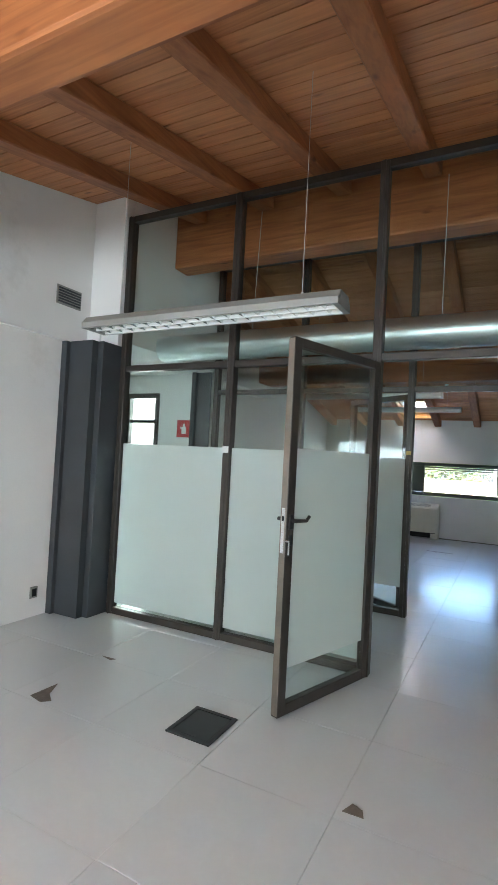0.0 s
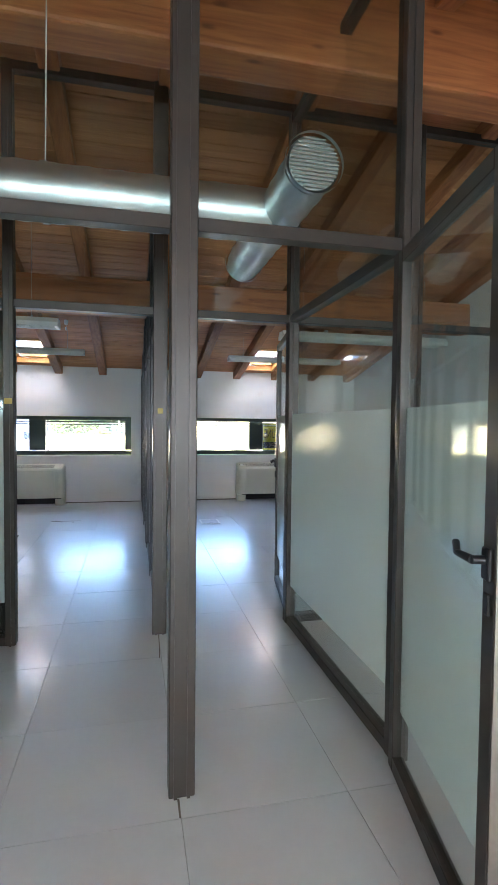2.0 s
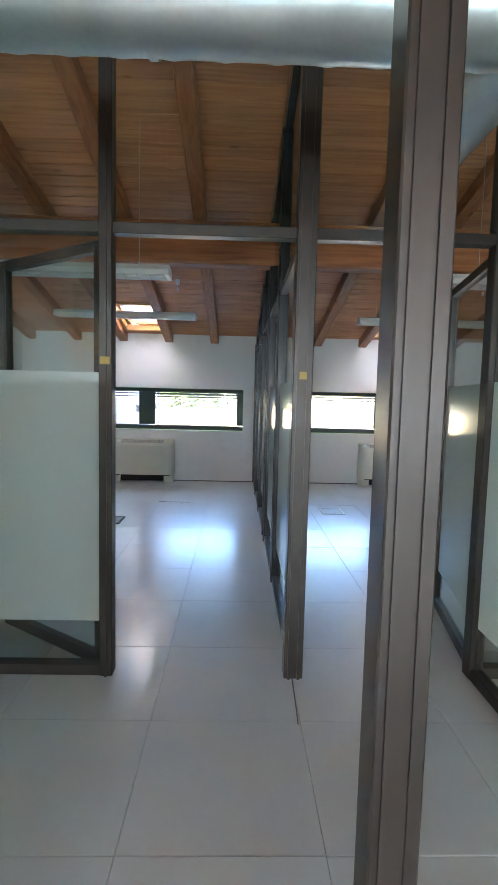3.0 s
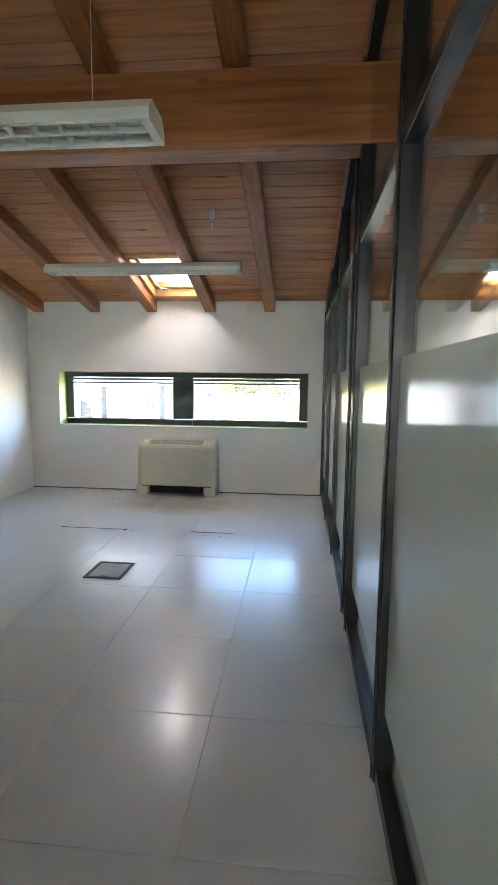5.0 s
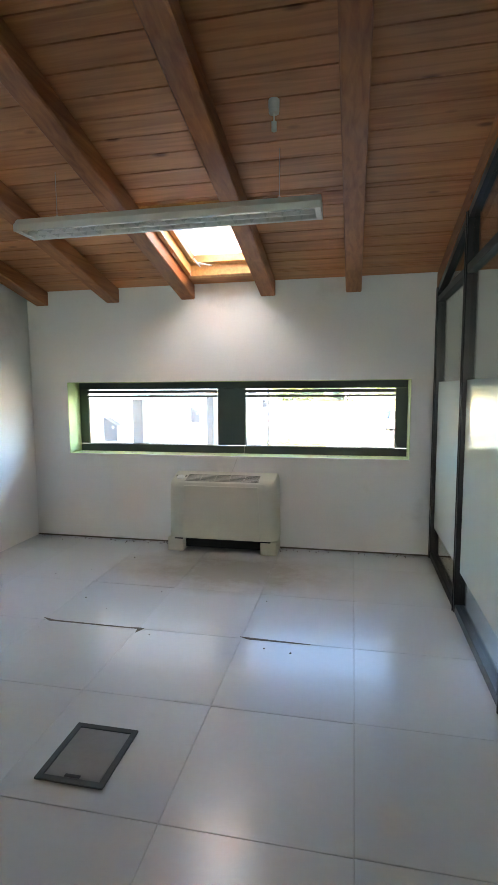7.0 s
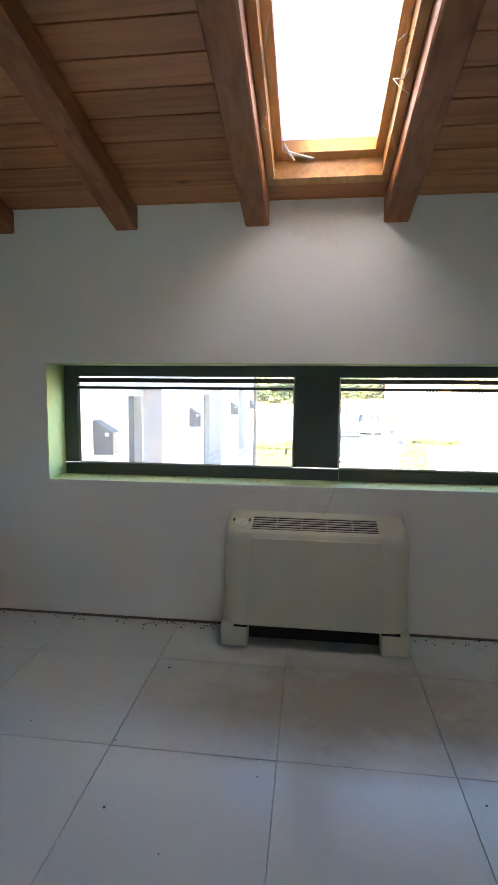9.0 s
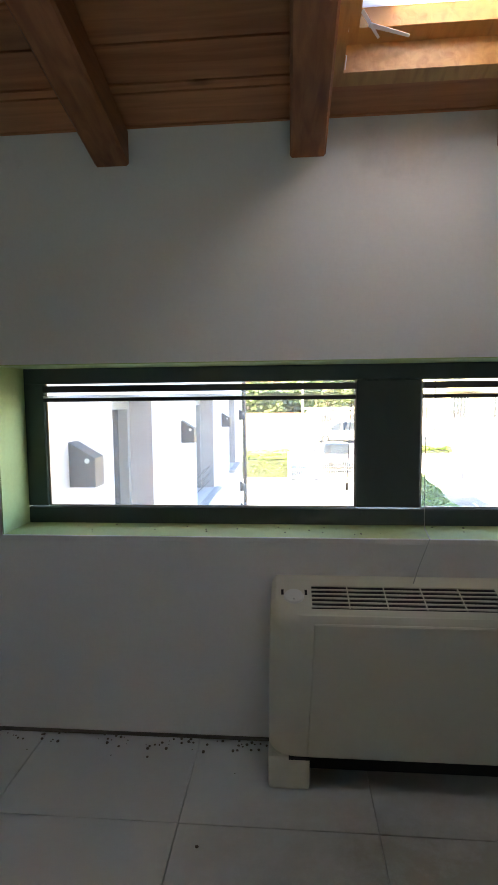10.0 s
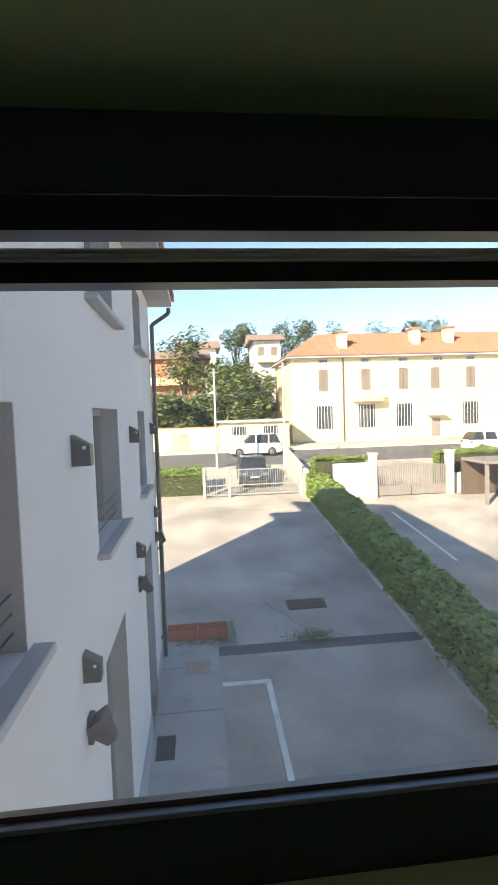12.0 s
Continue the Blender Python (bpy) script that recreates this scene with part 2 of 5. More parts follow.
# ---- building helpers ----
def box(bm, x0, x1, y0, y1, z0, z1, m=None):
    r = bmesh.ops.create_cube(bm, size=1.0)
    t = Matrix.LocRotScale(((x0 + x1) / 2, (y0 + y1) / 2, (z0 + z1) / 2), None, (abs(x1 - x0), abs(y1 - y0), abs(z1 - z0)))
    bmesh.ops.transform(bm, matrix=(m @ t) if m else t, verts=r["verts"])
    return r["verts"]


def tube(bm, a, b, r, seg=12, r2=None):
    a, b = Vector(a), Vector(b)
    d = b - a
    m = Matrix.Translation((a + b) / 2) @ d.to_track_quat("Z", "Y").to_matrix().to_4x4()
    return bmesh.ops.create_cone(bm, cap_ends=True, segments=seg, radius1=r, radius2=r if r2 is None else r2, depth=d.length, matrix=m)["verts"]


def bevelled(bm, w, seg=2):
    bmesh.ops.bevel(bm, geom=bm.edges[:], offset=w, segments=seg, affect="EDGES", profile=0.6, clamp_overlap=True)


def mesh_of(name, bm, material, smooth=False):
    me = bpy.data.meshes.new(name)
    bm.to_mesh(me)
    bm.free()
    me.materials.append(material)
    if smooth:
        me.shade_smooth()
        me.set_sharp_from_angle(angle=radians(40))
    return me


def part(name, bm, material, parent=None, label="", smooth=False):
    ob = new(name, mesh_of(name, bm, material, smooth))
    if parent:
        ob.parent = parent
    if label:
        ob["label"] = label
    return ob


def boxes(name, material, parent, *dims, bevel=0.0, label="", m=None):
    bm = bmesh.new()
    for d in dims:
        box(bm, *d, m=m)
    if bevel:
        bevelled(bm, bevel, 1)
    return part(name, bm, material, parent, label)


def thing(name, label, category, group="", kind="", at=(0, 0, 0)):
    ob = new(name)
    ob.location = at
    ob.empty_display_size = 0.2
    return tagged(ob, label, category, group, kind)


RIDGE_Y, RIDGE_Z, S_BACK, S_FRONT = 4.55, 3.72, 0.2286, 0.22


def roof_z(y):
    return RIDGE_Z - (S_BACK * (y - RIDGE_Y) if y > RIDGE_Y else S_FRONT * (RIDGE_Y - y))

# ---- setting ----
W_OUT, E_OUT, S_OUT, N_OUT = -5.4, 4.4, -2.7, 11.25
X_A, X_B = -3.42, 4.1            # side walls of the two north rooms
DX = 3.79                         # second north room repeats the first

boxes("floor", M_JOINT, None, (W_OUT, E_OUT + 0.2, S_OUT - 0.1, N_OUT - 0.4, -0.25, -0.012))
floor = bpy.data.objects["floor"]
tagged(floor, "worn pale grey raised floor tiles with dark joints", "floor", kind="structure")

wall_north = boxes("wall_north", M_WALL, None,
    (W_OUT, -3.05, 10.85, 11.14, -0.02, 2.60), (0.0, 0.0 + 0.74, 10.85, 11.14, -0.02, 2.60), (DX, E_OUT + 0.2, 10.85, 11.14, -0.02, 2.60),
    (-3.05, 0.0, 10.85, 11.14, -0.02, 0.78), (-3.05, 0.0, 10.85, 11.14, 1.455, 2.60),
    (0.74, DX, 10.85, 11.14, -0.02, 0.78), (0.74, DX, 10.85, 11.14, 1.455, 2.60))
tagged(wall_north, "rough white plaster wall with a strip window", "wall", kind="structure")
wall_room = boxes("wall_west", M_WALL, None, (X_A - 0.2, X_A, 5.40, 10.849, -0.02, 3.75))
tagged(wall_room, "white plaster side wall with faint scuffs", "wall", kind="structure")
wall_east = boxes("wall_east", M_WALL, None, (X_B, X_B + 0.3, S_OUT, 10.849, -0.02, 3.85))
tagged(wall_east, "white plaster side wall under the roof", "wall", kind="structure")
wall_front = boxes("wall_west_front", M_WALL, None, (-3.50, -3.24, S_OUT, 3.84, -0.02, 2.26), (-3.50, -3.20, S_OUT, 3.84, 2.26, 3.75), (-3.20, -2.86, 3.72, 3.84, 2.26, 3.70))
tagged(wall_front, "white plaster wall with a shallow ledge", "wall", kind="structure")
wall_up = boxes("wall_over_corridor", M_WALL, None, (-3.05, -2.85, 3.84, 5.34, 2.30, 3.85), (X_A, -2.85, 5.341, 5.40, 2.30, 3.75))
tagged(wall_up, "white plaster wall above the corridor opening", "wall", kind="structure")
wall_sign = boxes("wall_corridor_north", M_WALL, None, (-3.64, -2.80, 5.34, 5.399, -0.02, 2.30), (-5.4, -4.15, 5.34, 5.399, -0.02, 2.30), (-4.15, -3.64, 5.34, 5.399, 2.08, 2.30))
tagged(wall_sign, "white plaster corridor wall with a glazed door", "wall", kind="structure")
wall_cs = boxes("wall_corridor_south", M_WALL, None, (-5.4, -3.501, 3.70, 3.84, -0.02, 2.30))
tagged(wall_cs, "plain white corridor wall", "wall", kind="structure")
wall_cw = boxes("wall_corridor_west", M_WALL, None, (-5.6, -5.401, 3.6, 7.5, -0.02, 2.5))
tagged(wall_cw, "plain white corridor end wall", "wall", kind="structure")
wall_cn = boxes("wall_lobby_north", M_WALL, None, (-5.4, -3.63, 7.3, 7.5, -0.02, 2.5))
tagged(wall_cn, "plain white wall behind the glazed door", "wall", kind="structure")
low_ceiling = boxes("ceiling_corridor", M_WALL, None, (-5.4, -3.051, 3.70, 7.5, 2.30, 2.42))
tagged(low_ceiling, "low white corridor ceiling", "ceiling", kind="structure")
# assumed wall behind the walk; window openings added to light the front room
wall_south = boxes("wall_south", M_WALL, None,
    (-3.5, -2.95, S_OUT - 0.2, S_OUT, -0.02, 2.4), (-0.05, 0.85, S_OUT - 0.2, S_OUT, -0.02, 2.4), (3.75, E_OUT, S_OUT - 0.2, S_OUT, -0.02, 2.4),
    (-2.95, -0.05, S_OUT - 0.2, S_OUT, -0.02, 0.8), (-2.95, -0.05, S_OUT - 0.2, S_OUT, 1.8, 2.4),
    (0.85, 3.75, S_OUT - 0.2, S_OUT, -0.02, 0.8), (0.85, 3.75, S_OUT - 0.2, S_OUT, 1.8, 2.4))
tagged(wall_south, "white plaster wall with two assumed strip windows", "wall", kind="structure")

# roof: boards on rafters, cut round the skylights
SKY_Y0, SKY_Y1 = 9.72, 10.70
SKY_X = [(-1.80, -1.232), (1.90, 2.468)]
# front roof windows are out of view, added to light the front room
FSKY_Y0, FSKY_Y1 = -0.9, 0.3
FSKY_X = [(-1.78, -1.31), (1.02, 1.49)]
X_RAFT = [-0.466 - 0.70 * k for k in range(-6, 5)]


def roof_strip(bm, y0, y1, x0, x1, up0, up1):
    vs = box(bm, x0, x1, 0, 1, 0, 1)
    for v in vs:
        y = y0 if v.co.y < 0.5 else y1
        v.co = Vector((v.co.x, y, roof_z(y) + (up0 if v.co.z < 0.5 else up1)))


def cuts(y0, y1, x0, x1):
    holes = []
    if y1 > SKY_Y0 and y0 < SKY_Y1:
        holes = SKY_X
    if y1 > FSKY_Y0 and y0 < FSKY_Y1:
        holes = FSKY_X
    xs = x0
    for a, b in holes:
        yield xs, a
        xs = b
    yield xs, x1


def roof(name, y_from, y_to, breaks, step, up0, up1, gap, material, label):
    bm = bmesh.new()
    ys = [y_from]
    while ys[-1] < y_to - 0.02:
        nxt = min(ys[-1] + step, y_to)
        for b in breaks:
            if ys[-1] + 0.01 < b < nxt - 0.01:
                nxt = b
        ys.append(nxt)
    for y0, y1 in zip(ys, ys[1:]):
        for xa, xb in cuts(y0 + 0.001, y1 - 0.001, -3.49, E_OUT):
            roof_strip(bm, y0 + gap, y1, xa, xb, up0, up1)
    ob = part(name, bm, material)
    return tagged(ob, label, "ceiling", kind="structure")


roof("ceiling", RIDGE_Y, 10.86, (SKY_Y0, SKY_Y1), 0.135, 0.0, 0.025, 0.008, M_BOARD, "honey-stained spruce tongue-and-groove ceiling boards")
roof("ceiling", -2.7, RIDGE_Y, (FSKY_Y0, FSKY_Y1), 0.135, 0.0, 0.025, 0.008, M_BOARD, "honey-stained spruce tongue-and-groove ceiling boards")
M_ROOF = mat("roof_covering", (0.30, 0.12, 0.08), 0.9, bump=0.3)
roof("roof", RIDGE_Y, 11.9, (SKY_Y0, SKY_Y1), 1.2, 0.026, 0.22, 0.0, M_ROOF, "terracotta roof slab above the boards")
roof("roof", -3.2, RIDGE_Y, (FSKY_Y0, FSKY_Y1), 1.2, 0.026, 0.22, 0.0, M_ROOF, "terracotta roof slab above the boards")


def rafter(x, y0, y1):
    bm = bmesh.new()
    roof_strip(bm, y0, y1, x - 0.062, x + 0.062, -0.125, -0.001)
    bevelled(bm, 0.008, 1)
    ob = part("rafter", bm, M_RAFTER)
    tagged(ob, "reddish-brown stained wooden roof rafter", "rafter", "roof rafters", "structure")


for x in X_RAFT:
    if -3.45 < x < 3.8:
        rafter(x + (0.2 if x > 0.3 else 0.0), RIDGE_Y + 0.11, 10.90)
        rafter(x, -2.68, RIDGE_Y - 0.11)


def beam(x0, x1, y0, y1, z0, z1):
    bm = bmesh.new()
    box(bm, x0, x1, y0, y1, z0, z1)
    bevelled(bm, 0.018, 2)
    ob = part("beam", bm, M_BEAM)
    tagged(ob, "massive laminated spruce roof beam with knots", "beam", "roof beams", "structure")


beam(-2.86, X_B, 4.44, 4.66, 3.17, 3.69)
beam(X_A - 0.02, X_B, 7.50, 7.68, 2.50, 2.87)
beam(-3.22, X_B, 1.40, 1.57, 2.50, 2.86)

# skylights
def skylight(x0, x1, y0, y1):
    s = thing("skylight", "pine-framed roof window with bright diffusing glass", "skylight", "roof windows", "structure")
    for name, a, b, c, d in (("frame_side", x0, x0 + 0.035, y0, y1), ("frame_side", x1 - 0.035, x1, y0, y1),
                             ("frame_rail", x0 + 0.035, x1 - 0.035, y0, y0 + 0.05), ("frame_rail", x0 + 0.035, x1 - 0.035, y1 - 0.05, y1)):
        bm = bmesh.new()
        roof_strip(bm, c, d, a, b, -0.02, 0.19)
        part(name, bm, M_SKYFRAME, s)
    sash = bmesh.new()
    for a, b, c, d in ((x0 + 0.036, x0 + 0.075, y0 + 0.05, y1 - 0.05), (x1 - 0.075, x1 - 0.036, y0 + 0.05, y1 - 0.05),
                       (x0 + 0.075, x1 - 0.075, y0 + 0.05, y0 + 0.10), (x0 + 0.075, x1 - 0.075, y1 - 0.10, y1 - 0.05)):
        roof_strip(sash, c, d, a, b, 0.06, 0.15)
    part("sash", sash, M_SKYFRAME, s)
    bm = bmesh.new()
    roof_strip(bm, y0 + 0.07, y1 - 0.07, x0 + 0.06, x1 - 0.06, 0.115, 0.122)
    part("pane", bm, M_SKYGLASS, s)
    return s


for a, b in SKY_X:
    skylight(a, b, SKY_Y0, SKY_Y1)
for a, b in FSKY_X:
    skylight(a, b, FSKY_Y0, FSKY_Y1)


# strip windows of the north wall
def strip_window(name, dx):
    w = thing(name, "green-grey framed strip window with raised blinds", "window", "strip windows", "structure")
    f = M_WINFRAME
    y0, y1 = 11.055, 11.09
    for nm, d in (("frame_rail", (-3.05, 0, y0, y1, 0.779, 0.866)), ("frame_rail", (-3.05, 0, y0, y1, 1.388, 1.455)),
                  ("frame_stile", (-3.05, -2.96, y0, y1, 0.872, 1.388)), ("frame_stile", (-0.10, 0, y0, y1, 0.872, 1.388)),
                  ("mullion", (-1.664, -1.41, y0, y1, 0.872, 1.388))):
        boxes(nm, f, w, (d[0] + dx, d[1] + dx, *d[2:]), bevel=0.004)
    for xa, xb in ((-2.96, -1.664), (-1.41, -0.10)):
        g = boxes("pane", M_PANE, w, (xa + dx, xb + dx, y0 + 0.020, y0 + 0.026, 0.872, 1.388))
        g.visible_shadow = False
        # added strip over the frame ledge, coloured like the sky it reflects
        boxes("ledge_sheen", M_LEDGE_SKY, w, (xa + dx, xb + dx, y0 + 0.001, y0 + 0.0115, 0.866, 0.871), bevel=0.001, label="blue-grey ledge strip with sky reflection put into its colour")
        boxes("gasket", M_ALU_EDGE, w, (xa + dx, xb + dx, y0 + 0.012, y0 + 0.019, 0.866, 0.875), (xa + dx, xa + dx + 0.008, y0 + 0.012, y0 + 0.019, 0.875, 1.388),
              (xb + dx - 0.008, xb + dx, y0 + 0.012, y0 + 0.019, 0.875, 1.388))
    boxes("window_sill", M_GREEN, w, (-3.05 + dx, dx, 10.8535, y0, 0.781, 0.80), bevel=0.002, label="pale green painted sill")
    boxes("sill_edge", M_WALL, w, (-3.05 + dx, dx, 10.844, 10.8530, 0.781, 0.801), bevel=0.002, label="white plaster edge of the sill")
    boxes("reveal", M_GREEN, w, (-3.05 + dx, -3.046 + dx, 10.852, y0, 0.80, 1.451), label="pale green painted reveal")
    boxes("reveal", M_GREEN, w, (-0.004 + dx, dx, 10.852, y0, 0.80, 1.451), label="pale green painted reveal")
    boxes("reveal", M_GREEN, w, (-3.05 + dx, dx, 10.852, y0, 1.451, 1.4545), label="pale green painted reveal")
    return w


strip_window("window_1", 0.0)
strip_window("window_2", DX)


def blind(xa, xb):
    b = thing("venetian_blind", "thin pale venetian blind drawn up to the head", "blind", "raised blinds")
    boxes("head_rail", M_BLACK, b, (xa + 0.004, xb - 0.004, 11.036, 11.062, 1.352, 1.378))
    for k in range(3):
        boxes("slat", M_WHITE, b, (xa + 0.006, xb - 0.006, 11.034, 11.062, 1.336 - 0.004 * k, 1.338 - 0.004 * k))
    boxes("bottom_rail", M_BLACK, b, (xa + 0.006, xb - 0.006, 11.036, 11.060, 1.313, 1.328))
    return b


for dx in (0, DX):
    blind(-2.96 + dx, -1.664 + dx)
    blind(-1.41 + dx, -0.10 + dx)


# unseen panes added behind the walk to keep direct sun from the front room
M_SUN_SCREEN = film("sun_diffusing_pane", (0.45, 0.48, 0.52), 0.0, 0.6)
for k, (xa, xb) in enumerate(((-2.95, -0.05), (0.85, 3.75))):
    w = thing("window_%d" % (k + 3), "unseen frosted pane that keeps direct sun out of the south opening", "window", "south windows", "structure")
    boxes("pane", M_SUN_SCREEN, w, (xa, xb, S_OUT - 0.12, S_OUT - 0.11, 0.8, 1.8))

# ---- glazed partitions ----
RAIL_Z = 2.04


def axis_box(along, a0, a1, c0, c1, z0, z1):
    """A box by its stretch along the partition and across it."""
    return (a0, a1, c0, c1, z0, z1) if along == "x" else (c0, c1, a0, a1, z0, z1)


DARK_FRAMED = set()          # partitions of black profiles


def profile(parent):
    return M_ALU_BLACK if parent.name in DARK_FRAMED else M_ALU


def post(parent, along, at, line, z1, w=0.055, d=0.075):
    bm = bmesh.new()
    box(bm, *axis_box(along, at - w / 2, at + w / 2, line - d / 2, line + d / 2, 0.0, z1))
    bevelled(bm, 0.004, 1)
    for s in (-1, 1):         # grooves of the profile
        for o in ((-0.25, 0.25) if w > 0.07 else (0.0,)):
            box(bm, *axis_box(along, at + o * w - 0.006, at + o * w + 0.006, line + s * d / 2 - 0.001, line + s * (d / 2 + 0.006), 0.0, z1 - 0.002))
    return part("post", bm, profile(parent), parent)


def rail(parent, along, a0, a1, line, z0, z1, d=0.06):
    return boxes("rail", profile(parent), parent, axis_box(along, a0, a1, line - d / 2, line + d / 2, z0, z1), bevel=0.003)


def bay(parent, along, a0, a1, line, top, film_too=True, top_of=None, low=0.26):
    """One fixed bay: sill, lower pane with its film, transom, upper pane, head."""
    rail(parent, along, a0, a1, line, 0.0, 0.055)
    rail(parent, along, a0, a1, line, RAIL_Z, RAIL_Z + 0.05)
    boxes("pane", M_GLASS, parent, axis_box(along, a0, a1, line - 0.004, line + 0.004, 0.055, RAIL_Z))
    if film_too:
        boxes("frosted_film", M_FILM, parent, axis_box(along, a0 + 0.004, a1 - 0.004, line - 0.0075, line - 0.0055, low, 1.43), label="frosted privacy film")
    upper(parent, along, a0, a1, line, top, top_of)


def upper(parent, along, a0, a1, line, top, top_of=None):
    bm = bmesh.new()
    for v in box(bm, *axis_box(along, a0, a1, line - 0.004, line + 0.004, RAIL_Z + 0.05, top - 0.05)):
        if top_of and v.co.z > RAIL_Z + 0.06:
            v.co.z = top_of(v.co.y) - 0.05
    part("pane", bm, M_GLASS, parent)
    bm = bmesh.new()
    for v in box(bm, *axis_box(along, a0, a1, line - 0.03, line + 0.03, top - 0.05, top)):
        if top_of:
            v.co.z = top_of(v.co.y) - (0.05 if v.co.z < top - 0.025 else 0.0)
    part("rail", bm, profile(parent), parent)


def opening(parent, along, a0, a1, line, top):
    rail(parent, along, a0, a1, line, RAIL_Z, RAIL_Z + 0.05)
    upper(parent, along, a0, a1, line, top)


LAB = "bronze aluminium glazed partition with frosted lower film"
P1_Y, P2_Y, P_TOP1, P_TOP2 = 3.80, 5.255, 3.38, 3.47
p1 = thing("glass_partition", LAB, "partition", "office partitions")
for x, w in ((-2.83, 0.055), (-1.77, 0.06), (-0.67, 0.06), (0.195, 0.095), (1.075, 0.07)):
    post(p1, "x", x, P1_Y, P_TOP1, w, 0.09 if w > 0.08 else 0.075)
bay(p1, "x", -2.80, -1.80, P1_Y, P_TOP1, low=0.09)
bay(p1, "x", -1.74, -0.70, P1_Y, P_TOP1, low=0.09)
opening(p1, "x", -0.64, 0.148, P1_Y, P_TOP1)
opening(p1, "x", 0.243, 1.04, P1_Y, P_TOP1)

p2 = thing("glass_partition", LAB, "partition", "office partitions")
for x, w in ((-2.79, 0.055), (-1.78, 0.06), (-0.70, 0.06), (0.19, 0.09), (1.075, 0.07), (2.0, 0.06), (2.88, 0.06), (X_B - 0.03, 0.055)):
    post(p2, "x", x, P2_Y, P_TOP2, w, 0.09 if w > 0.08 else 0.075)
for a, b in ((-2.76, -1.81), (-1.75, -0.73), (1.11, 1.97), (2.03, 2.85), (2.91, X_B - 0.06)):
    bay(p2, "x", a, b, P2_Y, P_TOP2)
opening(p2, "x", -0.67, 0.145, P2_Y, P_TOP2)
opening(p2, "x", 0.235, 1.04, P2_Y, P_TOP2)

p3 = thing("glass_partition", LAB, "partition", "office partitions")
bay(p3, "y", P1_Y + 0.04, P2_Y - 0.04, 1.075, 3.40)

p4 = thing("glass_partition", "black aluminium glazed partition following the roof slope", "partition", "office partitions")
DARK_FRAMED.add(p4.name)
Y4 = [5.31, 6.49, 7.54, 7.76, 8.78, 9.80, 10.82]
X4 = 0.205
TOP4 = lambda y: roof_z(y) - 0.128
for y in Y4[1:]:
    post(p4, "y", y, X4, roof_z(y) - 0.13, 0.055, 0.07)
for a, b in zip(Y4, Y4[1:]):
    bay(p4, "y", a + 0.028, b - 0.028, X4, 3.0, True, TOP4)


def glass_door(hinge, free, label, swing=1):
    """An open leaf between its hinge and its free edge on the floor."""
    h, f = Vector((*hinge, 0)), Vector((*free, 0))
    d = f - h
    L = d.length
    ob = thing("glass_door", label, "door", "glazed doors", at=(h.x, h.y, 0.008))
    ob.rotation_euler = (0, 0, math.atan2(d.y, d.x))
    H = 2.02
    for nm, b in (("stile", (0, 0.05, -0.022, 0.022, 0, H)), ("stile", (L - 0.062, L, -0.022, 0.022, 0, H)),
                  ("rail", (0.05, L - 0.062, -0.022, 0.022, 0, 0.06)), ("rail", (0.05, L - 0.062, -0.022, 0.022, H - 0.05, H))):
        boxes(nm, M_ALU, ob, b, bevel=0.003)
    boxes("pane", M_GLASS, ob, (0.05, L - 0.062, -0.004, 0.004, 0.06, H - 0.05))
    boxes("frosted_film", M_FILM, ob, (0.054, L - 0.066, 0.0055, 0.0075, 0.24, 1.42), label="frosted privacy film")
    boxes("edge_strip", M_ALU_EDGE, ob, (L, L + 0.003, -0.02, 0.02, 0.01, H - 0.01), label="worn bare edge")
    boxes("lock_plate", M_CHROME, ob, (L + 0.003, L + 0.006, -0.011, 0.011, 0.86, 1.10), bevel=0.001, label="bright steel lock plate")
    boxes("latch", M_DARK, ob, (L + 0.006, L + 0.0085, -0.006, 0.006, 1.03, 1.055))
    for s in (-1, 1):
        bm = bmesh.new()
        box(bm, L - 0.05, L - 0.012, s * 0.022, s * 0.034, 0.985, 1.065)
        bevelled(bm, 0.004, 1)
        tube(bm, (L - 0.031, s * 0.03, 1.035), (L - 0.031, s * 0.065, 1.035), 0.011)
        tube(bm, (L - 0.031, s * 0.062, 1.035), (L - 0.11, s * 0.066, 1.033), 0.011, 10, 0.009)
        tube(bm, (L - 0.11, s * 0.066, 1.033), (L - 0.145, s * 0.055, 1.052), 0.009, 10, 0.010)
        part("handle", bm, M_BLACK, ob, "black lever handle", True)
        bm = bmesh.new()
        box(bm, L - 0.046, L - 0.016, s * 0.022, s * 0.030, 0.90, 0.955)
        bevelled(bm, 0.005, 1)
        part("lock_rosette", bm, M_BLACK, ob, "black lock cylinder plate")
    return ob


d1 = glass_door((-0.665, 3.755), (-0.93, 2.965), "open bronze-framed glass door with frosted film")
key = thing("key", "steel key hanging in the door lock", "key")
bm = bmesh.new()
tube(bm, (-0.905, 2.955, 0.935), (-0.885, 2.95, 0.935), 0.006)
box(bm, -0.889, -0.885, 2.944, 2.956, 0.865, 0.93)
part("blade", bm, M_CHROME, key)
glass_door((1.04, 3.755), (0.865, 2.965), "open bronze-framed glass door with frosted film")
glass_door((-0.725, 5.30), (-1.40, 5.77), "glass door swung open into the office")
glass_door((1.09, 5.30), (1.24, 6.13), "glass door swung open into the office")


def steel_column(x0, x1, y0, y1, z1):
    c = thing("steel_column", "dark grey painted steel column", "column", "steel columns", "structure")
    boxes("web", M_STEEL, c, (x0 + 0.06, x1 - 0.06, y0 + 0.04, y1 - 0.06, 0, z1))
    boxes("flange", M_STEEL, c, (x0, x0 + 0.06, y0, y1, 0, z1), bevel=0.004)
    boxes("flange", M_STEEL, c, (x1 - 0.06, x1, y0 + 0.10, y1, 0, z1), bevel=0.004)


